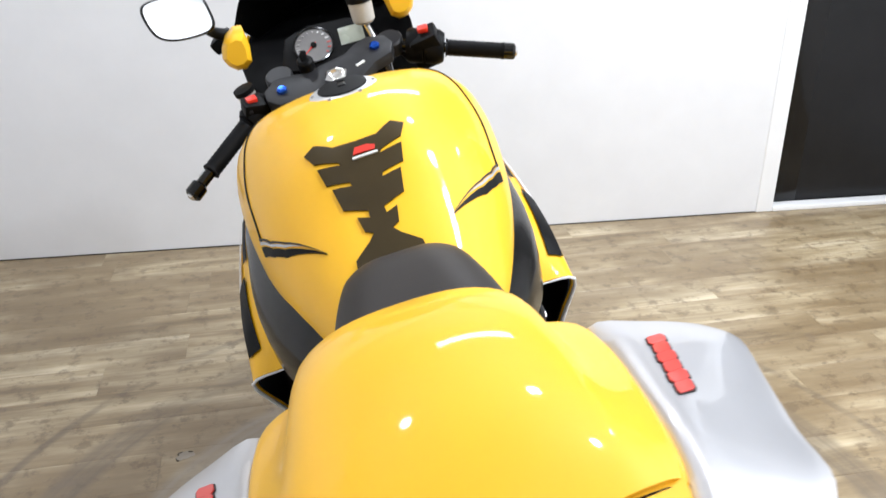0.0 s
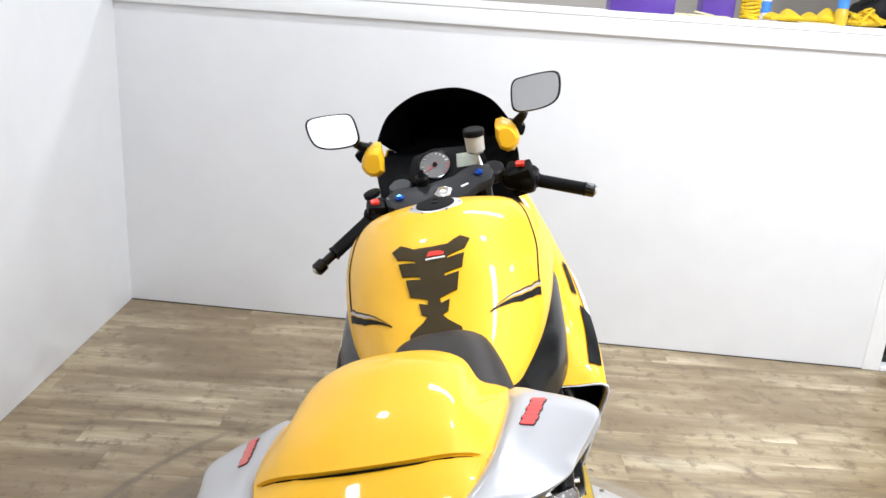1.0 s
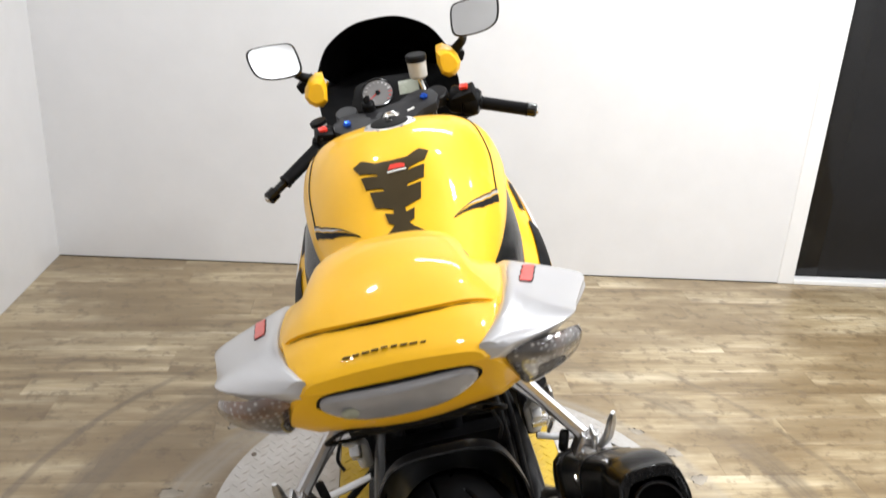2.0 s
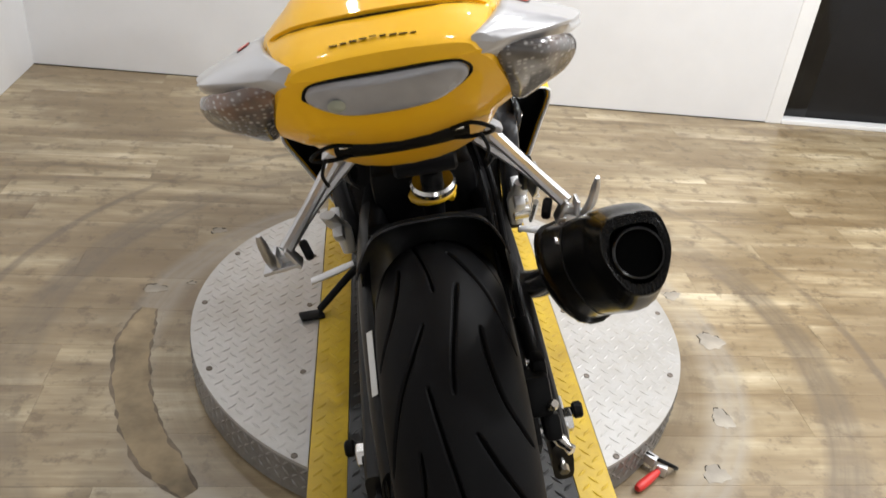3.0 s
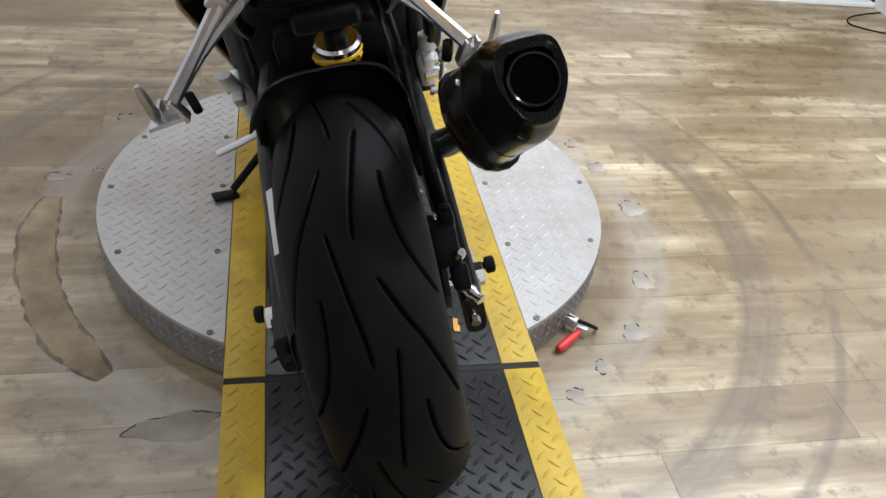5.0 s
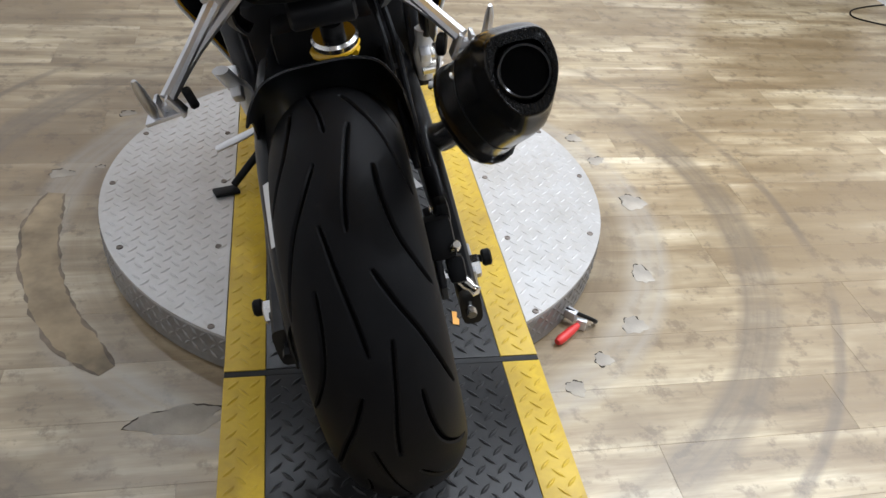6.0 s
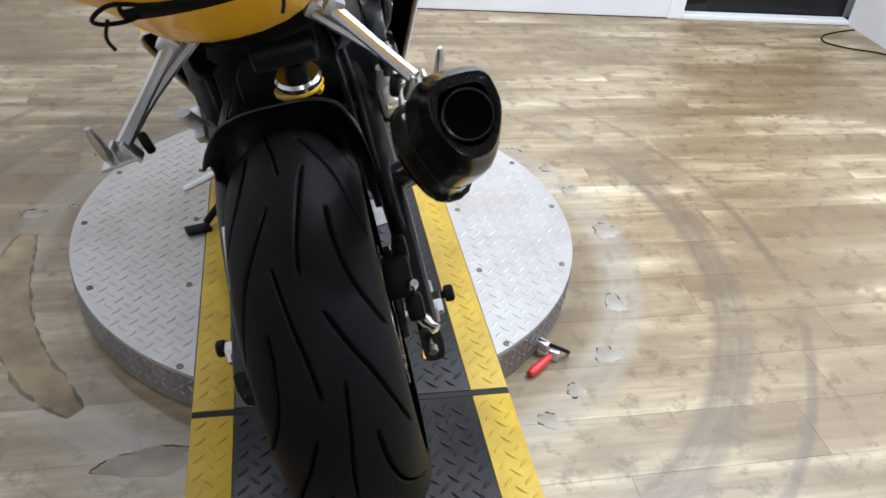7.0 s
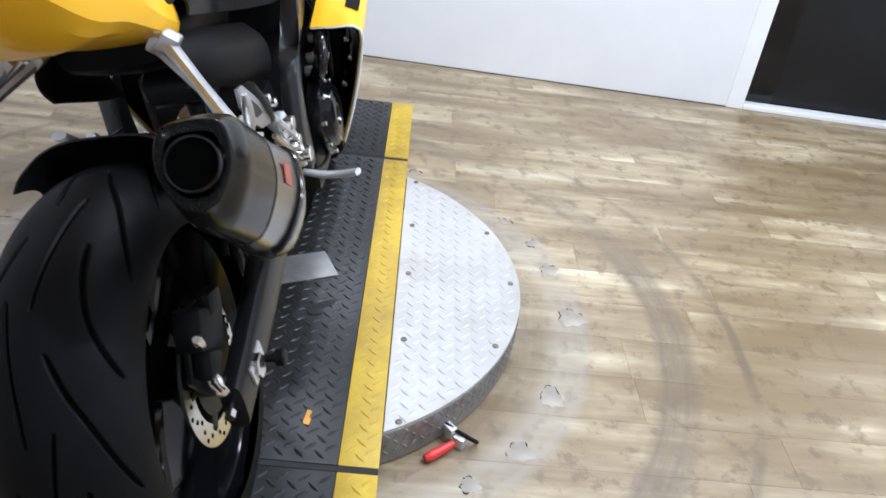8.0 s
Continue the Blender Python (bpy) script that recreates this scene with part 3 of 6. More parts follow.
drum_bm = bmesh.new()
lathe([(RADIUS - 0.03, 0.0), (RADIUS - 0.012, 0.0), (RADIUS - 0.012, 0.016), (RADIUS - 0.03, 0.016)], 64, Matrix(), drum_bm, True)
part("base_ring", drum_bm, GAP, table)
TRACK = TOP + 0.004
for y0, y1, name in ((-END, -JOINT - 0.008, "ramp_plate"), (-JOINT + 0.008, JOINT - 0.008, "track_plate"), (JOINT + 0.008, END, "ramp_plate")):
    mid, long = (y0 + y1) / 2, y1 - y0
    track = part(name, boxes(((0, mid, TRACK - 0.0545), (2 * (HALF - BAND), long, 0.109)) if name != "track_plate" else ((0, mid, TRACK - 0.006), (2 * (HALF - BAND), long, 0.012)), bevel=0.002), PLATE_BLACK, table, "black painted tread plate")
    tagged(part("tread", treads(lambda x, y: abs(x) < HALF - BAND - 0.008 and y0 + 0.01 < y < y1 - 0.01, 0.0270, TRACK, 0.0310, 0.0082, 0.0021, 0.0, 3), PLATE_BLACK, track), "", "", "", "stuff")
    for side in (-1, 1):
        h = 0.109 if name != "track_plate" else 0.012
        band = part("edge_band", boxes(((side * (HALF - BAND / 2), mid, TRACK - h / 2), (BAND - 0.001, long, h)), bevel=0.002), PLATE_YELLOW, table, "yellow painted tread plate edge")
        tagged(part("tread", treads(lambda x, y: HALF - BAND + 0.006 < side * x < HALF - 0.007 and y0 + 0.01 < y < y1 - 0.01, 0.0270, TRACK, 0.0300, 0.0074, 0.0020, 0.0, 4), PLATE_YELLOW, band), "", "", "", "stuff")
for y in (-JOINT, JOINT):
    part("hinge_seam", boxes(((0, y, TRACK - 0.006), (2 * HALF - 0.002, 0.014, 0.011)), bevel=0.002), GAP, table, "black seam between the plates")
part("wheel_stop", boxes(((0.065, -0.015, TRACK + 0.002), (0.16, 0.11, 0.003), (0, 0, 25)), bevel=0.001), PLATE_RIM, table, "bare aluminium patch on the track")

r_ = random.Random(21)
smear = thing("oil_smear", "dried black oil smear on the black tread plate", "stain", pose(0.128, -0.175, TRACK, 0, 0, 28))
for k in range(9):
    c = (r_.uniform(-0.055, 0.055), r_.uniform(-0.018, 0.018))
    part("spot", prism([(c[0] + r_.uniform(0.008, 0.017) * math.cos(t), c[1] + r_.uniform(0.005, 0.011) * math.sin(t)) for t in np.linspace(0, 2 * math.pi, 11)[:-1]], 0.0005, pose(0, 0, 0.0004 + 0.00025 * k)), GAP, smear)

# locking clamp with a red grip at the disc's edge
clamp = thing("toggle_clamp", "steel toggle clamp with red vinyl grip at the disc edge", "clamp", pose(0.459, -0.455, 0.0, 0, 0, 0) @ Matrix.Diagonal((0.8, 0.8, 0.8, 1)))
part("bracket", boxes(((-0.02, 0.02, 0.034), (0.05, 0.022, 0.03), (0, 0, -50)), ((0.010, -0.012, 0.018), (0.03, 0.016, 0.034), (0, 0, -30)), bevel=0.003), ALUMINIUM, clamp)
part("pin", tube([(-0.06, 0.05, 0.05), (-0.02, 0.018, 0.045), (0.03, -0.008, 0.036), (0.055, -0.006, 0.020), (0.060, 0.004, 0.008)], 0.006, 10), DARK, clamp)
part("grip", tube([(-0.004, -0.024, 0.026), (-0.03, -0.042, 0.021), (-0.064, -0.066, 0.016), (-0.078, -0.076, 0.015)], [0.008, 0.0125, 0.0135, 0.009], 14), RED_GRIP, clamp, "red vinyl grip")

leaf = thing("plastic_scrap", "small torn orange plastic scrap lying on the track", "scrap", pose(0.157, -0.520, TRACK + 0.001) @ Matrix.Diagonal((0.7, 0.8, 1, 1)))
part("scrap", prism([(-0.012, -0.022), (0.006, -0.026), (0.010, -0.006), (0.004, 0.002), (0.009, 0.022), (-0.006, 0.026), (-0.008, 0.008)], 0.0015, pose(0, 0, 0.001)), ORANGE, leaf)

# ---------------------------------------------------------------- motorcycle
LEAN = 13.8
bike = thing("motorcycle", "yellow and silver sport motorcycle leaning on its side stand", "motorcycle", pose(0.025, 0, TRACK + 0.0005, 0, -LEAN, 0))
REAR, FRONT = Vector((0, -0.765, 0.315)), Vector((0, 0.72, 0.30))


def mir(points):
    """A row of control points over both sides from half of one, from the middle outwards."""
    return [(-x, y, z) for x, y, z in points[::-1] if x > 1e-6] + list(points)


def row(y, half):
    return mir([(x, y, z) for x, z in half])


def side_of(points, s):
    return [(s * x, y, z) for x, y, z in points]


def settle(before, m, grounded=(), narrow=1.0):
    """Moves the parts made since the bike held only those in before; grounded ones keep their height and width."""
    for ob in bike.children:
        if ob in before:
            continue
        if ob.name.split(".")[0] in grounded:
            ob.matrix_basis = Matrix.Translation((m[0], m[1], 0)) @ ob.matrix_basis
        else:
            ob.matrix_basis = Matrix.Translation(m) @ Matrix.Diagonal((narrow, 1, 1, 1)) @ ob.matrix_basis


FORE, TANK_AT = (0.015, -0.095, 0.016), (0.013, -0.112, 0.026)


# --- wheels
TREAD_PERIOD = 56.5
TREAD = (
    ((-12.0, 23), (-3.6, 44), (4.2, 67), (13.8, 90), (24.0, 113)),
    ((18.4, 51), (27.7, 54), (37.6, 66), (45.7, 91), (50.5, 112)),
    ((4.2, 28), (16.9, 17.5), (27.1, 8), (34.9, 3.5)),
)


def tyre_curves(half):
    """The tread's grooves: angle round the wheel, arc across the crown and half width along each."""
    out = []
    for k in range(-1, 5):
        for s in (1, -1):
            turn = (k + (0.0 if s > 0 else 0.5)) * TREAD_PERIOD
            for groove in TREAD:
                line = catmull([(a + turn, c, 0) for a, c in groove], 20)
                u = np.linspace(0, 1, len(line))
                wide = (0.0017 if len(groove) < 5 else 0.0021) * np.minimum(1, np.minimum(9 * (1.01 - u), 0.35 + 9 * u))
                out.append((np.radians([v.x for v in line]), np.array([s * v.y * 0.001 * half / 0.097 for v in line]), wide))
    return out


def tyre_mesh(radius, half, depth, steps, across):
    """A tyre with curved grooves sunk into its crown, and the floors of those grooves."""
    alpha = np.linspace(-radians(96), radians(96), across)
    phi = np.linspace(0, 2 * math.pi, steps, endpoint=False)
    sx, sr = half * np.sin(alpha), radius - depth * (1 - np.cos(alpha))
    sigma = half * 0.97 * alpha
    curves = tyre_curves(half)
    sink = np.zeros((steps, across))
    step = 2 * math.pi / steps
    for cp, cs, cw in curves:
        i0, i1 = int((cp.min() - 0.03) / step), int((cp.max() + 0.03) / step) + 1
        idx = np.arange(i0, i1)
        d2 = ((idx[:, None, None] * step - cp) * radius) ** 2 + (sigma[None, :, None] - cs) ** 2
        near = np.argmin(d2, axis=2)
        d = np.sqrt(np.take_along_axis(d2, near[..., None], 2)[..., 0])
        depth_here = np.clip((cw[near] + 0.0022 - d) / 0.0020, 0, 1)
        np.maximum.at(sink, idx % steps, 0.0042 * depth_here * depth_here * (3 - 2 * depth_here))
    r = sr[None, :] - sink * np.cos(alpha * 0.75)[None, :]
    x = np.broadcast_to(sx[None, :], r.shape) - sink * np.sin(alpha * 0.75)[None, :]
    verts = np.stack([x, -r * np.sin(phi)[:, None], r * np.cos(phi)[:, None]], -1).reshape(-1, 3)
    a = np.arange(steps)[:, None] * across + np.arange(across - 1)[None, :]
    b = ((np.arange(steps) + 1) % steps)[:, None] * across + np.arange(across - 1)[None, :]
    faces = np.stack([a, b, b + 1, a + 1], -1).reshape(-1, 4)
    me = bpy.data.meshes.new("tyre")
    me.from_pydata(verts.tolist(), [], faces.tolist())
    me.polygons.foreach_set("use_smooth", np.ones(len(faces), dtype=bool))
    me.materials.append(RUBBER)
    bm = bmesh.new()
    for cp, cs, cw in curves:
        tang = np.stack([np.gradient(cp) * radius, np.gradient(cs)])
        tang /= np.linalg.norm(tang, axis=0)
        sides = []
        for k in (-1, 1):
            q, al = cp - k * cw * tang[1] / radius, (cs + k * cw * tang[0]) / (half * 0.97)
            low = 0.0031
            rr = radius - depth * (1 - np.cos(al)) - low * np.cos(al * 0.75)
            xx = half * np.sin(al) - low * np.sin(al * 0.75)
            sides.append(np.stack([xx, -rr * np.sin(q), rr * np.cos(q)], -1))
        grid(bm, [[tuple(v) for v in side] for side in sides], False, False)
    bmesh.ops.recalc_face_normals(bm, faces=bm.faces)
    return me, bm


def cast_wheel(name, centre, rim_r, half, spokes, tyre, parent=None, turn=Matrix()):
    axis = pose(0, 0, 0, 0, 90, 0)
    bm = lathe([(rim_r + 0.012, -half), (rim_r + 0.014, -half + 0.006), (rim_r - 0.004, -half + 0.012), (rim_r - 0.022, -half * 0.35), (rim_r - 0.022, half * 0.35), (rim_r - 0.004, half - 0.012), (rim_r + 0.014, half - 0.006), (rim_r + 0.012, half), (rim_r - 0.010, half - 0.004), (rim_r - 0.034, half * 0.3), (rim_r - 0.034, -half * 0.3), (rim_r - 0.010, -half + 0.004)], 72, axis, None, True)
    wheel = part(name, bm, GLOSS, bike, "black cast alloy wheel")
    wheel.matrix_basis = turn @ Matrix.Translation(centre)
    part("hub", lathe([(0.018, -0.055), (0.036, -0.055), (0.042, -0.02), (0.042, 0.02), (0.036, 0.055), (0.018, 0.055)], 28, axis, None, True), GLOSS, wheel)
    for k in range(spokes):
        for lean in (-0.13, 0.13):
            t = 2 * math.pi * k / spokes
            a = Vector((0.0, 0.036 * math.sin(t), 0.036 * math.cos(t)))
            b = Vector((0.0, (rim_r - 0.028) * math.sin(t + lean), (rim_r - 0.028) * math.cos(t + lean)))
            part("spoke", tube([a, (a + b) / 2, b], [0.017, 0.011, 0.014], 8, 2), GLOSS, wheel)
    rubber = part("tyre", tyre[0], RUBBER, wheel, "worn black sport tyre with curved grooves")
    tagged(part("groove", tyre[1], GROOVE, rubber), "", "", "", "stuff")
    return wheel


rear = cast_wheel("rear_wheel", REAR, 0.222, 0.078, 5, tyre_mesh(0.315, 0.097, 0.086, 1700, 210))


def brake_disc(outer, inner, x, wheel):
    axis = pose(x, 0, 0, 0, 90, 0)
    disc = part("brake_disc", lathe([(inner, -0.0025), (outer, -0.0025), (outer, 0.0025), (inner, 0.0025)], 64, axis, None, True), STEEL, wheel, "drilled steel brake disc")
    # Black plugs whose colour stands in for the shade in drilled holes.
    bm = bmesh.new()
    for k in range(40):
        t = 2 * math.pi * k / 40
        r = inner + (outer - inner) * (0.25, 0.5, 0.75, 0.5)[k % 4]
        drum(bm, (x - 0.0031, r * math.sin(t), r * math.cos(t)), (x + 0.0031, r * math.sin(t), r * math.cos(t)), 0.0036, 8)
    part("drilling", bm, BORE, disc)
    bm = lathe([(0.030, -0.004), (inner - 0.012, -0.003), (inner - 0.012, 0.003), (0.030, 0.004)], 40, axis, None, True)
    for k in range(5):
        t = 2 * math.pi * k / 5
        box(bm, (x, (inner - 0.004) * math.sin(t), (inner - 0.004) * math.cos(t)), (0.006, 0.022, 0.028), (-math.degrees(t), 0, 0), 0.002)
    part("carrier", bm, DARK, disc)


brake_disc(0.112, 0.078, 0.092, rear)
bm = lathe([(0.05, -0.004), (0.098, -0.004), (0.104, 0.0), (0.098, 0.004), (0.05, 0.004)], 43, pose(-0.098, 0, 0, 0, 90, 0), None, True)
part("sprocket", bm, DARK, rear)

# --- steering: everything that turns with the bars
rear_end = set(bike.children)
RAKE, STEER, HEAD = 24.0, 14.0, Vector((0, 0.40, 0.93))
AXIS = Vector((0, -math.sin(radians(RAKE)), math.cos(radians(RAKE))))
TURN = Matrix.Translation(HEAD) @ Matrix.Rotation(radians(STEER), 4, AXIS) @ Matrix.Translation(-HEAD)


def steered(ob):
    ob.matrix_basis = TURN @ ob.matrix_basis
    return ob


front = cast_wheel("front_wheel", FRONT, 0.222, 0.045, 5, tyre_mesh(0.300, 0.061, 0.066, 360, 44), None, TURN)
brake_disc(0.150, 0.112, 0.062, front)
brake_disc(0.150, 0.112, -0.062, front)
for s in (-1, 1):
    foot, head = Vector((s * 0.105, 0.705, 0.30)), Vector((s * 0.105, 0.425, 0.93))
    fork = steered(part("fork_leg", tube([foot, foot.lerp(head, 0.35), foot.lerp(head, 0.55)], [0.026, 0.026, 0.024], 18, 2), DARK, bike, "black telescopic fork leg"))
    part("stanchion", tube([foot.lerp(head, 0.5), head], [0.027, 0.027], 18, 2), GLOSS, fork)
    cap = part("fork_cap", lathe([(0.0001, 0.0), (0.026, 0.0), (0.026, 0.010), (0.017, 0.012), (0.017, 0.020), (0.0001, 0.020)], 20, aim(head, head + AXIS)), DARK, fork)
    part("preload_nut", lathe([(0.0001, 0.0), (0.011, 0.0), (0.011, 0.010), (0.006, 0.014), (0.0001, 0.014)], 6, aim(head + AXIS * 0.019, head + AXIS)), BLUE_ANOD, fork, "blue anodised adjuster nut")

tilt = pose(0, 0.40, 0.930, RAKE, 0, 0)
half_clamp = [(0.0, 0.045), (0.045, 0.045), (0.075, 0.060), (0.105, 0.065), (0.138, 0.045), (0.142, 0.015), (0.125, -0.012), (0.085, -0.018), (0.045, -0.040), (0.0, -0.048)]
outline = half_clamp + [(-x, y) for x, y in half_clamp[::-1] if x > 0]
clampp = steered(part("top_clamp", prism(outline, 0.026, tilt, 0.004), CHARCOAL, bike, "dark grey cast top fork clamp"))
part("stem_nut", lathe([(0.008, 0.0), (0.024, 0.0), (0.024, 0.008), (0.018, 0.012), (0.011, 0.013), (0.008, 0.009)], 6, tilt @ pose(0, -0.012, 0.013)), STEEL, clampp, "bright steel steering stem nut")
lock = part("ignition_lock", lathe([(0.0001, 0), (0.017, 0), (0.017, 0.020), (0.013, 0.024), (0.0001, 0.024)], 20, tilt @ pose(-0.035, 0.055, 0.010)), BLACK, clampp)
part("key", prism([(-0.008, 0.0), (0.008, 0.0), (0.010, 0.014), (0.0, 0.020), (-0.010, 0.014)], 0.005, tilt @ pose(-0.035, 0.055, 0.034, 90, 0, 30), 0.002), BLACK, lock)
part("plate_print", prism([(-0.010, -0.003), (0.010, -0.003), (0.010, 0.003), (-0.010, 0.003)], 0.0008, tilt @ pose(0.058, -0.004, 0.0135, 0, 0, 10)), LIGHT_BAR, clampp)

for s in (-1, 1):
    root, tip = (Vector((-0.115, 0.455, 0.945)), Vector((-0.325, 0.300, 0.835))) if s < 0 else (Vector((0.125, 0.490, 0.945)), Vector((0.352, 0.425, 0.878)))
    way = (tip - root).normalized()
    bar = part("handlebar", tube([root, tip], 0.011, 14, 2), GLOSS, bike, "black clip-on handlebar")
    bm = bmesh.new()
    drum(bm, root - AXIS * 0.016, root + AXIS * 0.016, 0.029, 24, 0.003)
    part("clip_on_clamp", bm, CHARCOAL, bar)
    n = 26
    radii = [0.019] + [0.0168 if i % 2 else 0.0158 for i in range(n - 2)] + [0.018]
    part("grip", tube([root + way * (0.118 + 0.122 * i / (n - 1)) for i in range(n)], radii, 16, 1), RUBBER, bar, "ribbed black rubber grip")
    bm = bmesh.new()
    drum(bm, tip - way * 0.012, tip + way * 0.018, 0.0165, 18, 0.004)
    part("bar_end", bm, GLOSS, bar)
    bm = bmesh.new()
    drum(bm, tip + way * 0.016, tip + way * 0.022, 0.009, 12, 0.002)
    part("bar_end_screw", bm, STEEL, bar)
    c, big = root + way * (0.085 if s < 0 else 0.075), 1.0 if s < 0 else 1.3
    m = aim(c, c + way)
    bm = lathe([(0.0001, -0.030 * big), (0.024 * big, -0.030 * big), (0.027 * big, -0.024 * big), (0.027 * big, -0.004), (0.0245 * big, -0.003), (0.0245 * big, 0.001), (0.027 * big, 0.002), (0.027 * big, 0.022 * big), (0.022 * big, 0.030 * big), (0.0001, 0.030 * big)], 18, m)
    box(bm, tuple(c + AXIS * 0.018 + Vector((0, -0.008, 0))), (0.046 * big, 0.036 * big, 0.026 * big), (RAKE, s * -12, s * -18), 0.006)
    box(bm, tuple(c - AXIS * 0.020 + Vector((0, 0.004, 0))), (0.040 * big, 0.040 * big, 0.030 * big), (RAKE, s * -12, s * -18), 0.008)
    pod = part("switch_pod", bm, BLACK, bar)
    part("red_button", boxes(((*(c + AXIS * 0.034 * big + Vector((0, -0.006, 0))),), (0.022, 0.016, 0.010), (RAKE, 0, s * -18)), bevel=0.003), RED, pod, "red plastic switch")
    for k in (-1, 0, 1):
        part("switch_knob", boxes(((*(c + way * 0.010 * k + Vector((0, -0.028, 0.010 + 0.006 * k))),), (0.008, 0.006, 0.008), (RAKE, 0, 0)), bevel=0.002), CHARCOAL, pod)
    lever = [root + way * 0.070 + Vector((0, 0.040, 0.004)), root + way * 0.11 + Vector((0, 0.062, -0.002)), root + way * 0.19 + Vector((0, 0.072, -0.004)), root + way * 0.275 + Vector((0, 0.050, 0.0))]
    part("lever", tube(lever, [0.010, 0.009, 0.007, 0.009], 10, 4, None, False, 0.7), ALUMINIUM, bar, "bare alloy hand lever")

res = steered(part("brake_reservoir", lathe([(0.0001, 0.0), (0.019, 0.0), (0.024, 0.006), (0.0255, 0.045), (0.0001, 0.045)], 24, pose(0.128, 0.500, 0.985, 8, 6, 0)), FLUID, bike, "cloudy plastic brake fluid reservoir"))
part("reservoir_cap", lathe([(0.0001, 0.045), (0.028, 0.045), (0.028, 0.058), (0.024, 0.061), (0.0001, 0.061)], 24, pose(0.128, 0.500, 0.985, 8, 6, 0)), BLACK, res)
part("reservoir_stay", tube([(0.120, 0.455, 0.905), (0.126, 0.470, 0.945), (0.128, 0.495, 0.985)], 0.006, 8), STEEL, res)
res2 = steered(part("clutch_reservoir", lathe([(0.0001, 0.0), (0.018, 0.0), (0.020, 0.030), (0.0001, 0.030)], 20, pose(-0.160, 0.505, 0.930, 8, -6, 0)), FLUID, bike, "small cloudy clutch switch housing"))
part("reservoir_cap", lathe([(0.0001, 0.030), (0.022, 0.030), (0.022, 0.040), (0.0001, 0.042)], 20, pose(-0.160, 0.505, 0.930, 8, -6, 0)), BLACK, res2)
for s in (-1, 1):
    steered(part("brake_hose", tube([(s * 0.17, 0.44, 0.90), (s * 0.15, 0.53, 0.93), (s * 0.11, 0.56, 0.86), (s * 0.09, 0.56, 0.72)], 0.006, 8), BLACK, bike))

fender = [[(x * w, 0.72 + math.sin(t) * r, 0.30 + math.cos(t) * r - 0.035 * abs(x) ** 2.5) for x in (-1, -0.75, -0.4, 0, 0.4, 0.75, 1)] for t, r, w in ((-1.0, 0.325, 0.062), (-0.5, 0.335, 0.075), (0.0, 0.335, 0.075), (0.45, 0.330, 0.070), (0.8, 0.325, 0.045))]
steered(part("front_fender", thick_sheet(fender, 0.003), YELLOW, bike, "yellow painted front fender"))

# --- instruments
dash = part("instrument_panel", prism([(-0.115, -0.030), (-0.090, 0.050), (-0.030, 0.066), (0.060, 0.058), (0.105, 0.040), (0.115, -0.022), (0.070, -0.044), (-0.070, -0.046)], 0.030, pose(0.0, 0.615, 0.945, 42, 0, 0), 0.008), BLACK, bike, "black instrument housing")
dm = pose(0.0, 0.615, 0.945, 42, 0, 0)
dial = part("tachometer", lathe([(0.0001, 0.0), (0.043, 0.0), (0.043, 0.004), (0.0001, 0.004)], 40, dm @ pose(-0.030, 0.008, 0.014)), DIAL, dash, "grey faced round tachometer")
part("dial_rim", lathe([(0.042, 0.0), (0.046, 0.0), (0.046, 0.007), (0.042, 0.006)], 40, dm @ pose(-0.030, 0.008, 0.014), None, True), GLOSS, dial)
for k in range(14):
    t = radians(225 - 270 * k / 13)
    part("tick", boxes((tuple(dm @ Vector((-0.030 + 0.035 * math.cos(t), 0.008 + 0.035 * math.sin(t), 0.0185))), (0.010, 0.0022, 0.0008), (42, 0, math.degrees(t)))), LIGHT_BAR if k < 11 else RED, dial)
part("needle", prism([(-0.0015, -0.008), (0.0015, -0.008), (0.0006, 0.036), (-0.0006, 0.036)], 0.001, dm @ pose(-0.030, 0.008, 0.0195, 0, 0, 128)), RED, dial)
part("needle_hub", lathe([(0.0001, 0.0), (0.007, 0.0), (0.006, 0.004), (0.0001, 0.004)], 16, dm @ pose(-0.030, 0.008, 0.0182)), BLACK, dial)
part("display", boxes((tuple(dm @ Vector((0.058, 0.010, 0.0152))), (0.056, 0.044, 0.003), (42, 0, -4)), bevel=0.001), LCD, dash, "grey liquid crystal display")
shell = [[(-0.19, 0.60, 0.86), (-0.13, 0.64, 0.82), (0, 0.66, 0.80), (0.13, 0.64, 0.82), (0.19, 0.60, 0.86)], [(-0.20, 0.70, 0.97), (-0.13, 0.74, 0.94), (0, 0.76, 0.93), (0.13, 0.74, 0.94), (0.20, 0.70, 0.97)], [(-0.160, 0.86, 0.962), (-0.12, 0.90, 0.975), (0, 0.93, 0.995), (0.12, 0.90, 0.975), (0.160, 0.86, 0.962)], [(-0.112, 0.985, 0.905), (-0.085, 0.990, 0.945), (0, 0.995, 0.980), (0.085, 0.990, 0.945), (0.112, 0.985, 0.905)]]
part("inner_cowl", thick_sheet(shell, 0.003), BLACK, bike, "matt black cockpit liner")

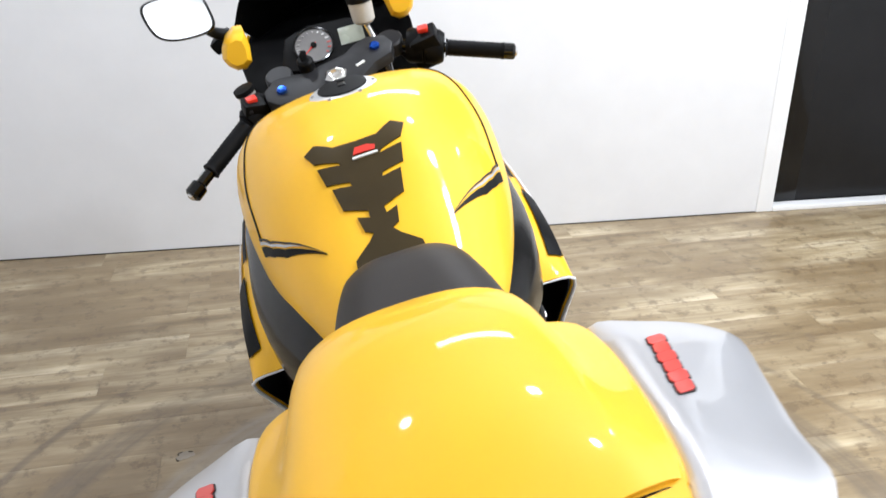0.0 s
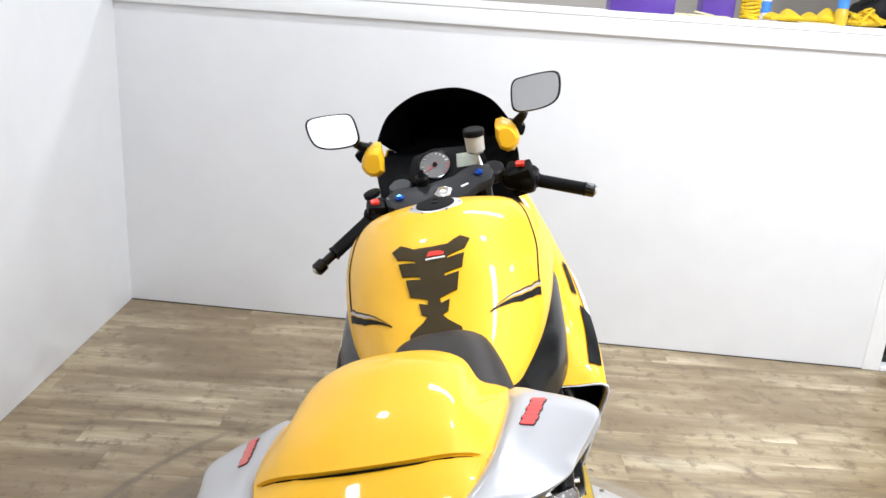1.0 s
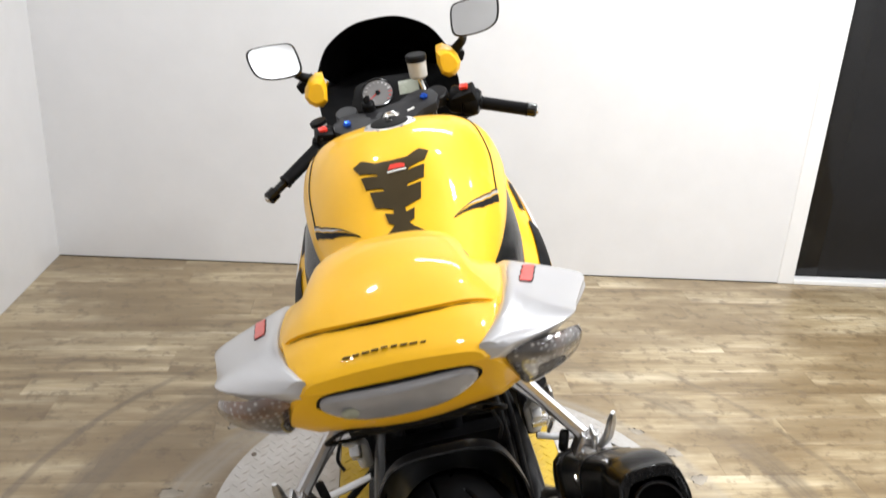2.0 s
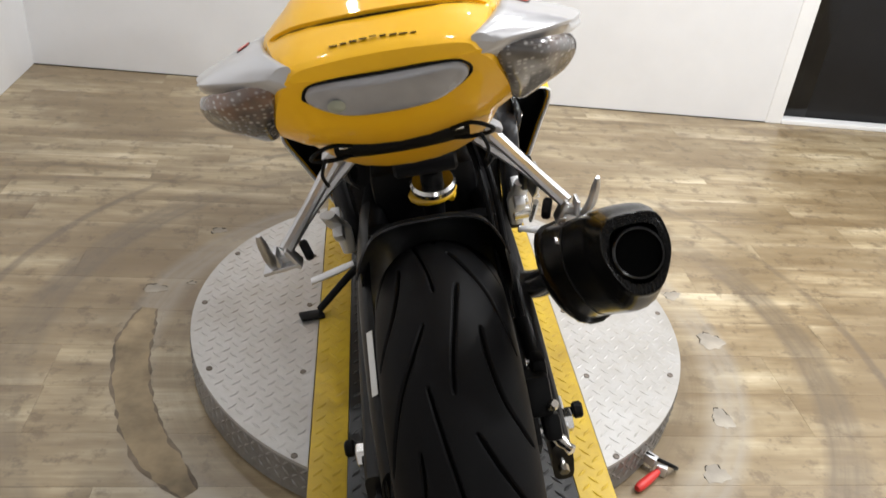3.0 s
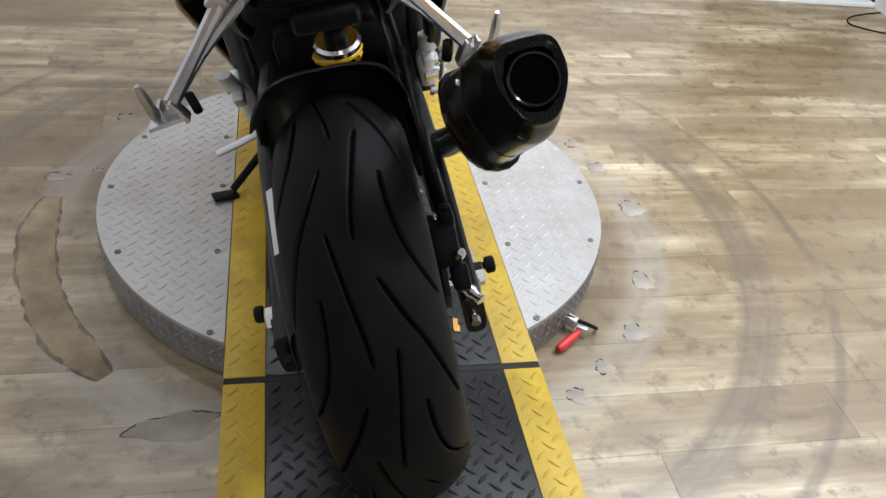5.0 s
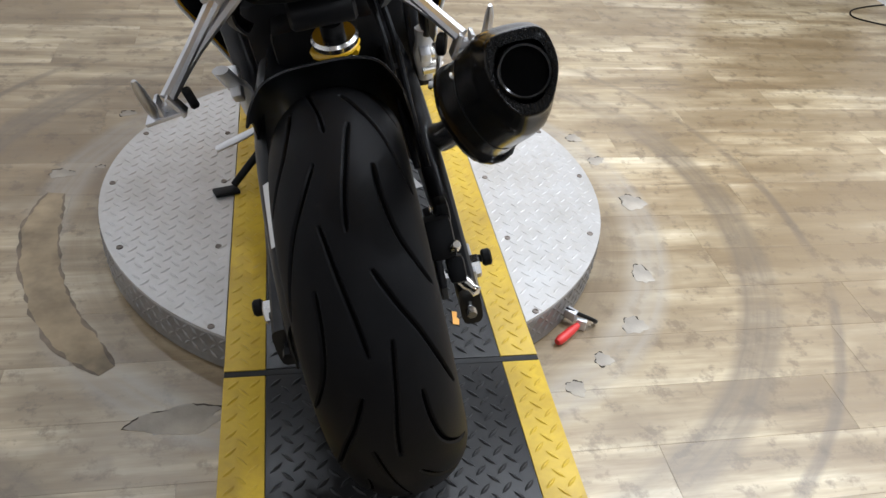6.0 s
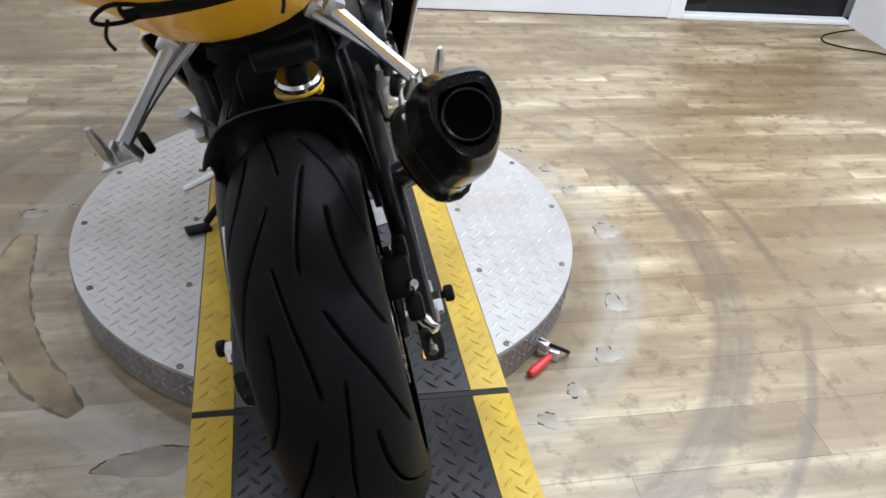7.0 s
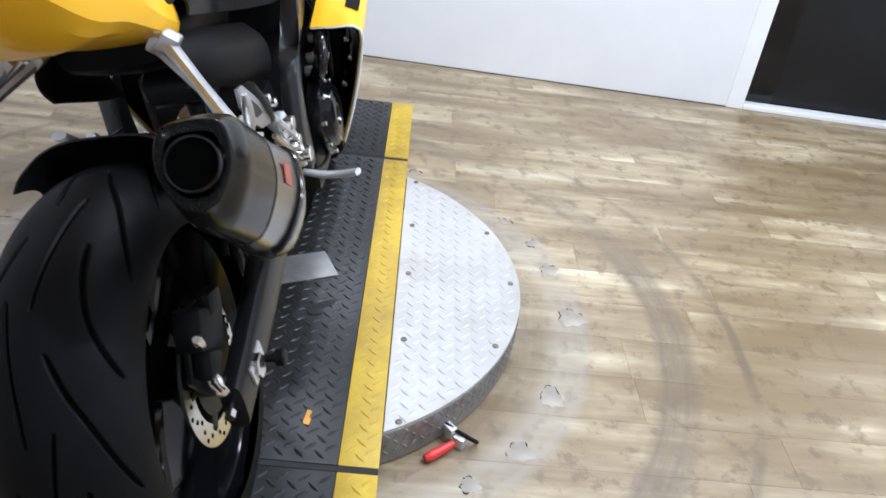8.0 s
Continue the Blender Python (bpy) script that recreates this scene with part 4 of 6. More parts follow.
# --- screen, nose and mirrors
rim = [(0.0, 1.142), (0.075, 1.133), (0.150, 1.092), (0.192, 1.030)]
mid = [(0.0, 1.085), (0.070, 1.075), (0.130, 1.035), (0.170, 0.975)]
low = [(0.0, 0.985), (0.045, 0.975), (0.085, 0.945), (0.110, 0.900)]
part("windscreen", thick_sheet([row(0.735, rim), row(0.86, mid), row(1.00, low)], 0.003, 6, 8), SCREEN, bike, "dark black-tinted windscreen")
nose = []
for y, half in ((0.79, [(0.176, 0.995), (0.199, 0.945), (0.208, 0.855), (0.206, 0.735)]), (0.86, [(0.165, 0.968), (0.185, 0.92), (0.190, 0.84), (0.180, 0.72)]), (0.99, [(0.105, 0.895), (0.115, 0.86), (0.110, 0.79), (0.095, 0.71)])):
    nose.append([(x, y, z) for x, z in half])
for s in (-1, 1):
    part("nose_panel", thick_sheet([side_of(r, s) for r in nose], 0.003), YELLOW, bike, "yellow upper fairing side")
for s in (-1, 1):
    liner = [[(s * (x - 0.007), y + 0.004, z - 0.003) for x, y, z in r] for r in nose]
    part("nose_liner", thick_sheet(liner, 0.002), BLACK, bike)
    up = 0.020 if s > 0 else 0.012
    part("fairing_ear", skin([[(s * x - (0.016 if s > 0 else -0.001), y, z + up) for x, z in ring] for y, ring in ((0.552, [(0.172, 1.012), (0.198, 1.014), (0.214, 0.986), (0.198, 0.968), (0.174, 0.974)]), (0.575, [(0.164, 1.024), (0.206, 1.022), (0.226, 0.985), (0.204, 0.954), (0.168, 0.964)]), (0.640, [(0.170, 1.030), (0.210, 1.020), (0.227, 0.980), (0.208, 0.942), (0.175, 0.950)]))], 2, 3), YELLOW, bike, "yellow fairing edge below the mirror")
tip_rows = [row(0.995, [(0.0, 0.978), (0.045, 0.972), (0.085, 0.940), (0.106, 0.890)]), row(1.03, [(0.0, 0.90), (0.045, 0.895), (0.08, 0.875), (0.100, 0.83)]), row(1.01, [(0.0, 0.75), (0.04, 0.748), (0.075, 0.74), (0.094, 0.715)])]
tip = part("nose_tip", thick_sheet(tip_rows, 0.003), YELLOW, bike, "yellow fairing nose")
part("headlight", lathe([(0.0001, 0.0), (0.045, 0.0), (0.040, 0.012), (0.0001, 0.020)], 24, pose(0, 1.018, 0.825, -90, 0, 0)), LENS, tip, "clear headlight lens")


def mirror(s):
    """A rear-view mirror on a short stalk, its glass turned towards the rider."""
    base = Vector((s * 0.205, 0.66, 1.025))
    c = Vector((s * 0.275, 0.555, 1.105)) if s < 0 else Vector((0.264, 0.555, 1.117))
    m = Matrix.Translation(c) @ pose(0, 0, 0, 80 if s < 0 else 83, 0, s * -8)
    shape = [(-0.066, -0.018), (-0.060, -0.044), (-0.030, -0.051), (0.025, -0.046), (0.058, -0.028), (0.070, 0.010), (0.066, 0.036), (0.040, 0.043), (-0.020, 0.040), (-0.056, 0.030)]
    shape = [(s * x * 0.95, y * 0.93) for x, y in shape]
    ring = [Vector((x, y, 0)) for x, y in shape]
    shell_rings = [[m @ (v * k + Vector((0, 0, z))) for v in ring] for k, z in ((0.96, 0.006), (1.03, 0.003), (1.04, -0.006), (0.97, -0.022), (0.70, -0.038), (0.25, -0.045))]
    head = part("mirror", skin(shell_rings, 4, 2), GLOSS, bike, "black rear-view mirror")
    loop = catmull(ring, 5, True)
    part("mirror_glass", prism([(v.x * 0.95, v.y * 0.95) for v in loop], 0.003, m @ pose(0, 0, 0.0072)), MIRROR, head, "silvered mirror glass")
    part("stalk", tube([base, base.lerp(c, 0.45) + Vector((0, 0.02, -0.012)), m @ Vector((s * -0.045, -0.030, -0.022))], [0.015, 0.011, 0.013], 12), BLACK, head)


mirror(-1)
mirror(1)
from mathutils.bvhtree import BVHTree
settle(rear_end, FORE, ("front_wheel", "front_fender"), 0.96)
# --- tank and its trim
rear_end = set(bike.children)
TANK = [
    (-0.345, [(0, 0.830), (0.046, 0.829), (0.076, 0.818), (0.090, 0.798), (0.092, 0.765), (0.060, 0.745), (0, 0.745)]),
    (-0.290, [(0, 0.848), (0.050, 0.846), (0.092, 0.832), (0.116, 0.803), (0.120, 0.765), (0.075, 0.740), (0, 0.740)]),
    (-0.200, [(0, 0.893), (0.060, 0.889), (0.116, 0.866), (0.148, 0.822), (0.154, 0.770), (0.095, 0.735), (0, 0.735)]),
    (-0.085, [(0, 0.960), (0.075, 0.952), (0.142, 0.915), (0.182, 0.858), (0.188, 0.785), (0.110, 0.735), (0, 0.735)]),
    (0.050, [(0, 0.984), (0.080, 0.977), (0.156, 0.944), (0.204, 0.886), (0.212, 0.795), (0.120, 0.735), (0, 0.735)]),
    (0.180, [(0, 0.968), (0.080, 0.965), (0.158, 0.945), (0.214, 0.890), (0.224, 0.800), (0.120, 0.740), (0, 0.740)]),
    (0.285, [(0, 0.925), (0.080, 0.925), (0.150, 0.914), (0.198, 0.868), (0.206, 0.805), (0.110, 0.750), (0, 0.750)]),
    (0.320, [(0, 0.900), (0.065, 0.900), (0.115, 0.890), (0.150, 0.856), (0.158, 0.810), (0.090, 0.765), (0, 0.765)]),
]
tank_bm = hull(TANK, 5, 6)
TANK_TREE = BVHTree.FromBMesh(tank_bm)
tank_mesh = finish(tank_bm, 0.9)
tank = part("fuel_tank", tank_mesh, YELLOW, bike, "glossy yellow fuel tank")


def on_tank(x, y, lift):
    """The place over the tank at x, y, lifted along its surface's normal."""
    hit = None
    while hit is None:
        hit, normal, _, _ = TANK_TREE.ray_cast(Vector((x, y, 1.5)), Vector((0, 0, -1)))
        x *= 0.985
    return hit + normal * lift


def tank_top(x, y):
    return on_tank(x, y, 0.0).z


def draped(outline, lift, steps=0.008):
    """A thin shape laid over the tank: an outline in x, y, cut into a fine sheet."""
    bm = bmesh.new()
    f = bm.faces.new([bm.verts.new((x, y, 0)) for x, y in outline])
    xs, ys = [p[0] for p in outline], [p[1] for p in outline]
    for axis, lo, hi in ((0, min(xs), max(xs)), (1, min(ys), max(ys))):
        v = lo + steps
        while v < hi:
            no = Vector((1, 0, 0)) if axis == 0 else Vector((0, 1, 0))
            bmesh.ops.bisect_plane(bm, geom=bm.verts[:] + bm.edges[:] + bm.faces[:], plane_co=no * v, plane_no=no)
            v += steps
    for v in bm.verts:
        v.co = on_tank(v.co.x, v.co.y, lift)
    bmesh.ops.recalc_face_normals(bm, faces=bm.faces)
    bmesh.ops.solidify(bm, geom=bm.faces[:], thickness=0.002)
    bmesh.ops.recalc_face_normals(bm, faces=bm.faces)
    return bm


def sym(half):
    both = half + [(-x, y) for x, y in half[::-1] if x > 1e-6]
    return [(1.06 * x - 0.008, y + 0.012) for x, y in both]


pad_top = sym([(0.0, -0.108), (0.030, -0.106), (0.054, -0.086), (0.070, -0.094), (0.060, -0.118), (0.030, -0.132), (0.026, -0.138), (0.058, -0.128), (0.052, -0.156), (0.022, -0.164), (0.020, -0.170), (0.046, -0.164), (0.040, -0.196), (0.012, -0.207), (0.0, -0.208)])
pad = part("tank_pad", draped(pad_top, 0.0025), PAD, tank, "dark brown rubber tank pad")
part("pad_spine", draped(sym([(0.0, -0.206), (0.010, -0.207), (0.011, -0.218), (0.026, -0.212), (0.022, -0.234), (0.012, -0.240), (0.020, -0.250), (0.042, -0.268), (0.044, -0.292), (0.030, -0.284), (0.0, -0.276)]), 0.0025), PAD, pad)
part("red_badge", draped([(-0.016, -0.1185), (0.015, -0.1185), (0.017, -0.1125), (0.007, -0.1085), (-0.011, -0.1085)], 0.0045, 0.006), RED, pad, "red badge shape")
part("pale_badge", draped([(-0.018, -0.1255), (0.018, -0.1245), (0.018, -0.1215), (-0.018, -0.1225)], 0.0045, 0.006), LIGHT_BAR, pad)
for s in (-1, 1):
    upper = [(0.184, -0.080), (0.164, -0.122), (0.142, -0.154), (0.116, -0.186), (0.087, -0.222)]
    lower = [(0.180, -0.110), (0.163, -0.142), (0.144, -0.171), (0.118, -0.197), (0.086, -0.2245)]
    for near, far, count, matl in ((0.0, 0.12, 5, CHARCOAL), (0.18, 0.34, 4, SILVER), (0.46, 0.96, 5, BLACK)):
        edge = [[(s * (a[0] + (b[0] - a[0]) * f), a[1] + (b[1] - a[1]) * f) for a, b in zip(upper, lower)][:count] for f in (near, far)]
        edge[1][-1] = edge[0][-1] if count < 5 else edge[1][-1]
        blade = edge[0] + edge[1][::-1][(1 if count < 5 else 0):]
        part("tank_stripe", draped(blade, 0.0022, 0.006), matl, tank, "dark pinstripe flash")
    line = [(0.105, 0.290), (0.150, 0.225), (0.178, 0.143), (0.188, 0.054), (0.190, 0.000), (0.184, -0.062), (0.181, -0.092)]
    pts = [on_tank(s * q.x, q.y, 0.0006) for q in catmull([(x, y, 0) for x, y in line], 5)]
    part("tank_seam", tube(pts, 0.0018, 6, 1), BLACK, tank, "black panel gap")

zc = tank_top(0, 0.075)
cap = part("filler_cap", lathe([(0.0001, 0.010), (0.036, 0.010), (0.040, 0.008), (0.047, 0.006), (0.056, 0.003), (0.058, -0.004)], 40, pose(0, 0.085, zc - 0.005, 2, 0, 0)), ALUMINIUM, tank, "round alloy filler cap")
part("cap_centre", lathe([(0.0001, 0.0112), (0.030, 0.0112), (0.040, 0.0102), (0.041, 0.008)], 40, pose(0, 0.085, zc - 0.005, 2, 0, 0)), BLACK, cap)
part("key_flap", boxes(((0, 0.092, zc + 0.0065), (0.014, 0.030, 0.003)), bevel=0.002), GLOSS, cap)
for k in range(6):
    t = math.pi / 3 * k
    part("cap_screw", lathe([(0.0001, 0), (0.0032, 0), (0.0028, 0.002), (0.0001, 0.002)], 8, pose(0.050 * math.cos(t), 0.085 + 0.050 * math.sin(t), zc - 0.0005)), STEEL, cap)

# --- seat, tail, cowl
SEAT = [(-0.245, [(0, 0.842), (0.030, 0.840), (0.052, 0.828), (0.058, 0.805), (0.040, 0.780), (0, 0.775)]),
        (-0.30, [(0, 0.878), (0.044, 0.876), (0.076, 0.858), (0.088, 0.815), (0.070, 0.770), (0, 0.765)]),
        (-0.40, [(0, 0.866), (0.060, 0.864), (0.098, 0.844), (0.112, 0.800), (0.095, 0.755), (0, 0.750)]),
        (-0.50, [(0, 0.850), (0.060, 0.850), (0.096, 0.835), (0.104, 0.805), (0.090, 0.770), (0, 0.765)]),
        (-0.55, [(0, 0.865), (0.060, 0.863), (0.092, 0.848), (0.098, 0.815), (0.085, 0.780), (0, 0.775)])]
part("seat", hull(SEAT, 4, 5), VINYL, bike, "black vinyl rider seat")

settle(rear_end, TANK_AT, (), 0.955)

TAIL = [(-0.5, [(0, 0.8), (0.05, 0.8), (0.094, 0.792), (0.104, 0.765), (0.098, 0.738), (0.06, 0.728), (0, 0.725)]),
        (-0.58, [(0, 0.868), (0.06, 0.865), (0.106, 0.85), (0.118, 0.805), (0.106, 0.764), (0.06, 0.754), (0, 0.751)]),
        (-0.67, [(0, 0.935), (0.07, 0.932), (0.112, 0.91), (0.124, 0.865), (0.104, 0.805), (0.06, 0.787), (0, 0.782)]),
        (-0.764, [(0, 0.9746), (0.069, 0.9716), (0.11, 0.9499), (0.122, 0.9007), (0.102, 0.8367), (0.059, 0.8091), (0, 0.8012)]),
        (-0.899, [(0, 1.024), (0.066, 1.0203), (0.105, 0.9996), (0.117, 0.9554), (0.105, 0.915), (0.056, 0.8962), (0, 0.8868)]),
        (-0.978, [(0, 1.0666), (0.056, 1.0621), (0.095, 1.0448), (0.102, 1.0338), (0.109, 0.9538), (0.056, 0.9365), (0, 0.9301)]),
        (-1.019, [(0, 1.0634), (0.055, 1.0598), (0.087, 1.0502), (0.094, 1.0393), (0.104, 0.9774), (0.056, 0.9656), (0, 0.961)]),
        (-1.042, [(0, 1.0575), (0.053, 1.0548), (0.082, 1.0484), (0.088, 1.0384), (0.097, 0.9993), (0.055, 0.9929), (0, 0.9902)]),
        (-1.06, [(0, 1.052), (0.05, 1.0493), (0.075, 1.0448), (0.082, 1.0357), (0.086, 1.022), (0.05, 1.0184), (0, 1.0166)]),
        (-1.069, [(0, 1.0466), (0.045, 1.0448), (0.067, 1.042), (0.073, 1.0375), (0.072, 1.0338), (0.042, 1.032), (0, 1.0311)])]
tail = part("tail_fairing", hull(TAIL, 2, 4), YELLOW, bike, "yellow painted tail fairing", 0.30)
face = pose(0, -1.060, 1.014, 25, 0, 0)
lens_outline = [(-0.067, 0.000), (-0.062, 0.012), (-0.047, 0.017), (0.0, 0.019), (0.047, 0.017), (0.062, 0.012), (0.067, 0.000), (0.053, -0.012), (0.033, -0.019), (0.0, -0.020), (-0.033, -0.019), (-0.053, -0.012)]
rings = []
for out, k in ((-0.010, 1.0), (0.004, 1.0), (0.009, 0.95), (0.011, 0.80)):
    rings.append([face @ Vector((x * k, -out + 1.2 * x * x, z * k)) for x, z in lens_outline])
lamp = part("tail_lamp", skin(rings, 3, 3), SMOKE, tail, "smoked grey tail lamp lens")
part("lamp_surround", tube([face @ Vector((x * 1.03, -0.003 + 1.2 * x * x, z * 1.05)) for x, z in lens_outline + lens_outline[:1]], 0.0016, 6, 3), BLACK, lamp)
part("lamp_bulb", lathe([(0.0001, 0.0012), (0.005, 0.001), (0.0075, 0.0), (0.0055, -0.002), (0.0001, -0.002)], 16, face @ pose(-0.043, -0.0090, -0.003, 90, 0, 0)), LCD, lamp, "pale bulb seat behind the lens")
for k, w in enumerate((0.012, 0.010, 0.012, 0.012, 0.011, 0.010, 0.012, 0.013, 0.009)):
    part("lettering", boxes(((-0.036 + 0.0080 * k, -1.055, 1.0555 - 0.0006 * abs(k - 4)), (w * 0.50, 0.0031, 0.0010), (-17, 0, 0))), CHARCOAL, tail)
for s in (-1, 1):
    part("tail_slot", boxes(((s * 0.092, -1.026, 0.990), (0.004, 0.020, 0.007), (-32, s * 10, 0)), bevel=0.002), BLACK, tail)

COWL = [(-0.652, [(0, 0.9404), (0.039, 0.9365), (0.068, 0.9229), (0.087, 0.9113), (0.109, 0.9045), (0.118, 0.8938), (0.122, 0.8627)]),
        (-0.715, [(0, 1.0066), (0.042, 1.0028), (0.071, 0.9875), (0.086, 0.9589), (0.109, 0.9503), (0.12, 0.9407), (0.124, 0.9073)]),
        (-0.777, [(0, 1.0485), (0.044, 1.0447), (0.074, 1.0297), (0.088, 1.0015), (0.109, 0.9911), (0.12, 0.9808), (0.124, 0.946)]),
        (-0.847, [(0, 1.0706), (0.043, 1.0669), (0.075, 1.0548), (0.087, 1.0299), (0.105, 1.0197), (0.117, 1.0105), (0.121, 0.9762)]),
        (-0.924, [(0, 1.0784), (0.041, 1.0748), (0.072, 1.0666), (0.086, 1.0539), (0.1, 1.042), (0.11, 1.0311), (0.114, 1.0029)]),
        (-0.978, [(0, 1.0757), (0.04, 1.0734), (0.069, 1.0675), (0.083, 1.0602), (0.095, 1.052), (0.103, 1.042), (0.106, 1.0202)])]
LIP = [(0, 1.0675), (0.038, 1.0657), (0.066, 1.0622), (0.08, 1.058), (0.091, 1.0525), (0.098, 1.0439), (0.102, 1.0248)]
cowl = part("seat_cowl", thick_sheet([row(y, h) for y, h in COWL] + [mir([(x, -1.022 + 2.4 * x * x, z) for x, z in LIP])], 0.004, 4, 5), YELLOW, bike, "glossy yellow single-seat cowl", 0.5)
part("cowl_seam", tube(mir([(x, -1.023 + 2.4 * x * x, z - 0.0042) for x, z in LIP[:6]]), 0.0011, 6, 4), BLACK, cowl, "black gap under the cowl")

WING = [(-0.795, [(0.121, 0.993), (0.196, 0.968), (0.197, 0.956), (0.116, 0.945)]),
        (-0.800, [(0.121, 0.996), (0.202, 0.970), (0.203, 0.956), (0.115, 0.943)]),
        (-0.840, [(0.119, 1.008), (0.208, 0.982), (0.208, 0.965), (0.113, 0.946)]),
        (-0.900, [(0.113, 1.022), (0.192, 0.997), (0.190, 0.980), (0.108, 0.955)]),
        (-0.960, [(0.107, 1.036), (0.175, 1.013), (0.172, 1.000), (0.106, 0.968)]),
        (-1.010, [(0.097, 1.043), (0.162, 1.028), (0.159, 1.021), (0.103, 0.990)]),
        (-1.045, [(0.085, 1.046), (0.130, 1.036), (0.127, 1.030), (0.091, 1.016)]),
        (-1.066, [(0.073, 1.045), (0.092, 1.040), (0.091, 1.036), (0.076, 1.032)])]
for s in (-1, 1):
    rings = []
    for y, q in WING:
        full = [q[0], ((q[0][0] + q[1][0]) / 2, (q[0][1] + q[1][1]) / 2 + 0.004), q[1], ((q[1][0] + q[2][0]) / 2 + 0.002, (q[1][1] + q[2][1]) / 2), q[2], ((q[2][0] + q[3][0]) / 2, (q[2][1] + q[3][1]) / 2 - 0.003), q[3]]
        rings.append([(s * (0.97 * x + 0.001), y, z) for x, z in full])
    wing = part("side_panel", skin(rings, 4, 4), SILVER, bike, "silver painted tail side panel", 0.8)
    corner = [(0.091, -1.054, 1.031), (0.127, -1.047, 1.028), (0.156, -1.020, 1.019), (0.166, -0.998, 1.005), (0.154, -0.998, 0.990), (0.130, -0.996, 0.976), (0.107, -0.994, 0.965), (0.098, -1.028, 0.994)]
    mid = Vector((0.127, -1.022, 1.001))
    away = Vector((0.33, -0.60, -0.73))
    rr = [[Vector((s * p[0], p[1], p[2])) for p in corner]]
    for k, out in ((0.98, 0.006), (0.82, 0.012), (0.40, 0.015)):
        rr.append([Vector((s * (mid.x + (p[0] - mid.x) * k + away.x * out), mid.y + (p[1] - mid.y) * k + away.y * out, mid.z + (p[2] - mid.z) * k + away.z * out)) for p in corner])
    part("indicator", skin(rr, 4, 3), FACET, wing, "clear moulded indicator lens")
    surf = BVHTree.FromPolygons([v.co.copy() for v in wing.data.vertices], [list(p.vertices) for p in wing.data.polygons])
    for lift, grow, matl in ((0.0010, 0.0010, CHARCOAL), (0.0018, 0.0, RED)):
        for k in range(6):
            cx, cy = 0.1475 - 0.0026 * k, -0.848 - 0.0138 * k
            rows_ = []
            for j in range(6):
                v = -1 + 0.4 * j
                span = (0.0048 if j in (0, 5) else 0.0068 - 0.0008 * (k % 2)) + grow
                line = []
                for i in range(6):
                    u = -1 + 0.4 * i
                    x, y = cx + span * u + 0.0016 * v, cy + (0.0070 + 0.5 * grow) * v + 0.0030 * u
                    hit = surf.ray_cast(Vector((s * x, y, 1.2)), Vector((0, 0, -1)))[0]
                    line.append((s * x, y, (hit.z if hit else 1.0) + lift))
                rows_.append(line)
            part("lettering" if grow == 0 else "lettering_edge", thick_sheet(rows_, 0.0007, 1, 1), matl, wing, "red block lettering" if grow == 0 else "")

# under the tail
part("undertray", hull([(-0.25, [(0, 0.80), (0.07, 0.80), (0.10, 0.76), (0.095, 0.66), (0.05, 0.63), (0, 0.625)]), (-0.42, [(0, 0.79), (0.07, 0.79), (0.104, 0.76), (0.098, 0.69), (0.05, 0.665), (0, 0.66)]), (-0.50, [(0, 0.77), (0.06, 0.77), (0.092, 0.745), (0.088, 0.700), (0.05, 0.688), (0, 0.685)]), (-0.53, [(0, 0.76), (0.05, 0.76), (0.080, 0.745), (0.075, 0.715), (0.05, 0.706), (0, 0.704)])], 3, 3), BLACK, bike, "matt black undertray")
plate_rows = [[(x, -0.968 + dy, z + 0.004 * (abs(x) / 0.066) ** 2) for x in (-0.066, -0.033, 0.0, 0.033, 0.066)] for z, dy in ((0.930, 0.0), (0.921, -0.002), (0.909, 0.010))]
plate_bar = part("plate_bracket", thick_sheet(plate_rows, 0.005, 3, 3), BLACK, bike, "flat black number plate bracket")
for s in (-1, 1):
    part("bracket_loop", tube([(s * 0.048, -0.972, 0.930), (s * 0.068, -0.984, 0.938), (s * 0.086, -0.984, 0.930), (s * 0.085, -0.970, 0.919), (s * 0.066, -0.962, 0.914), (s * 0.050, -0.964, 0.917)], 0.0022, 8, 4), BLACK, plate_bar)
    part("cable_end", tube([(s * 0.074, -0.982, 0.926), (s * 0.080, -0.988, 0.912), (s * 0.076, -0.990, 0.900)], 0.0018, 8, 4), BLACK, plate_bar)
    bm = bmesh.new()
    drum(bm, (s * 0.056, -0.964, 0.931), (s * 0.056, -0.961, 0.952), 0.0062, 12, 0.001)
    drum(bm, (s * 0.056, -0.966, 0.926), (s * 0.056, -0.964, 0.932), 0.0090, 6, 0.001)
    part("bracket_bolt", bm, STEEL, plate_bar)

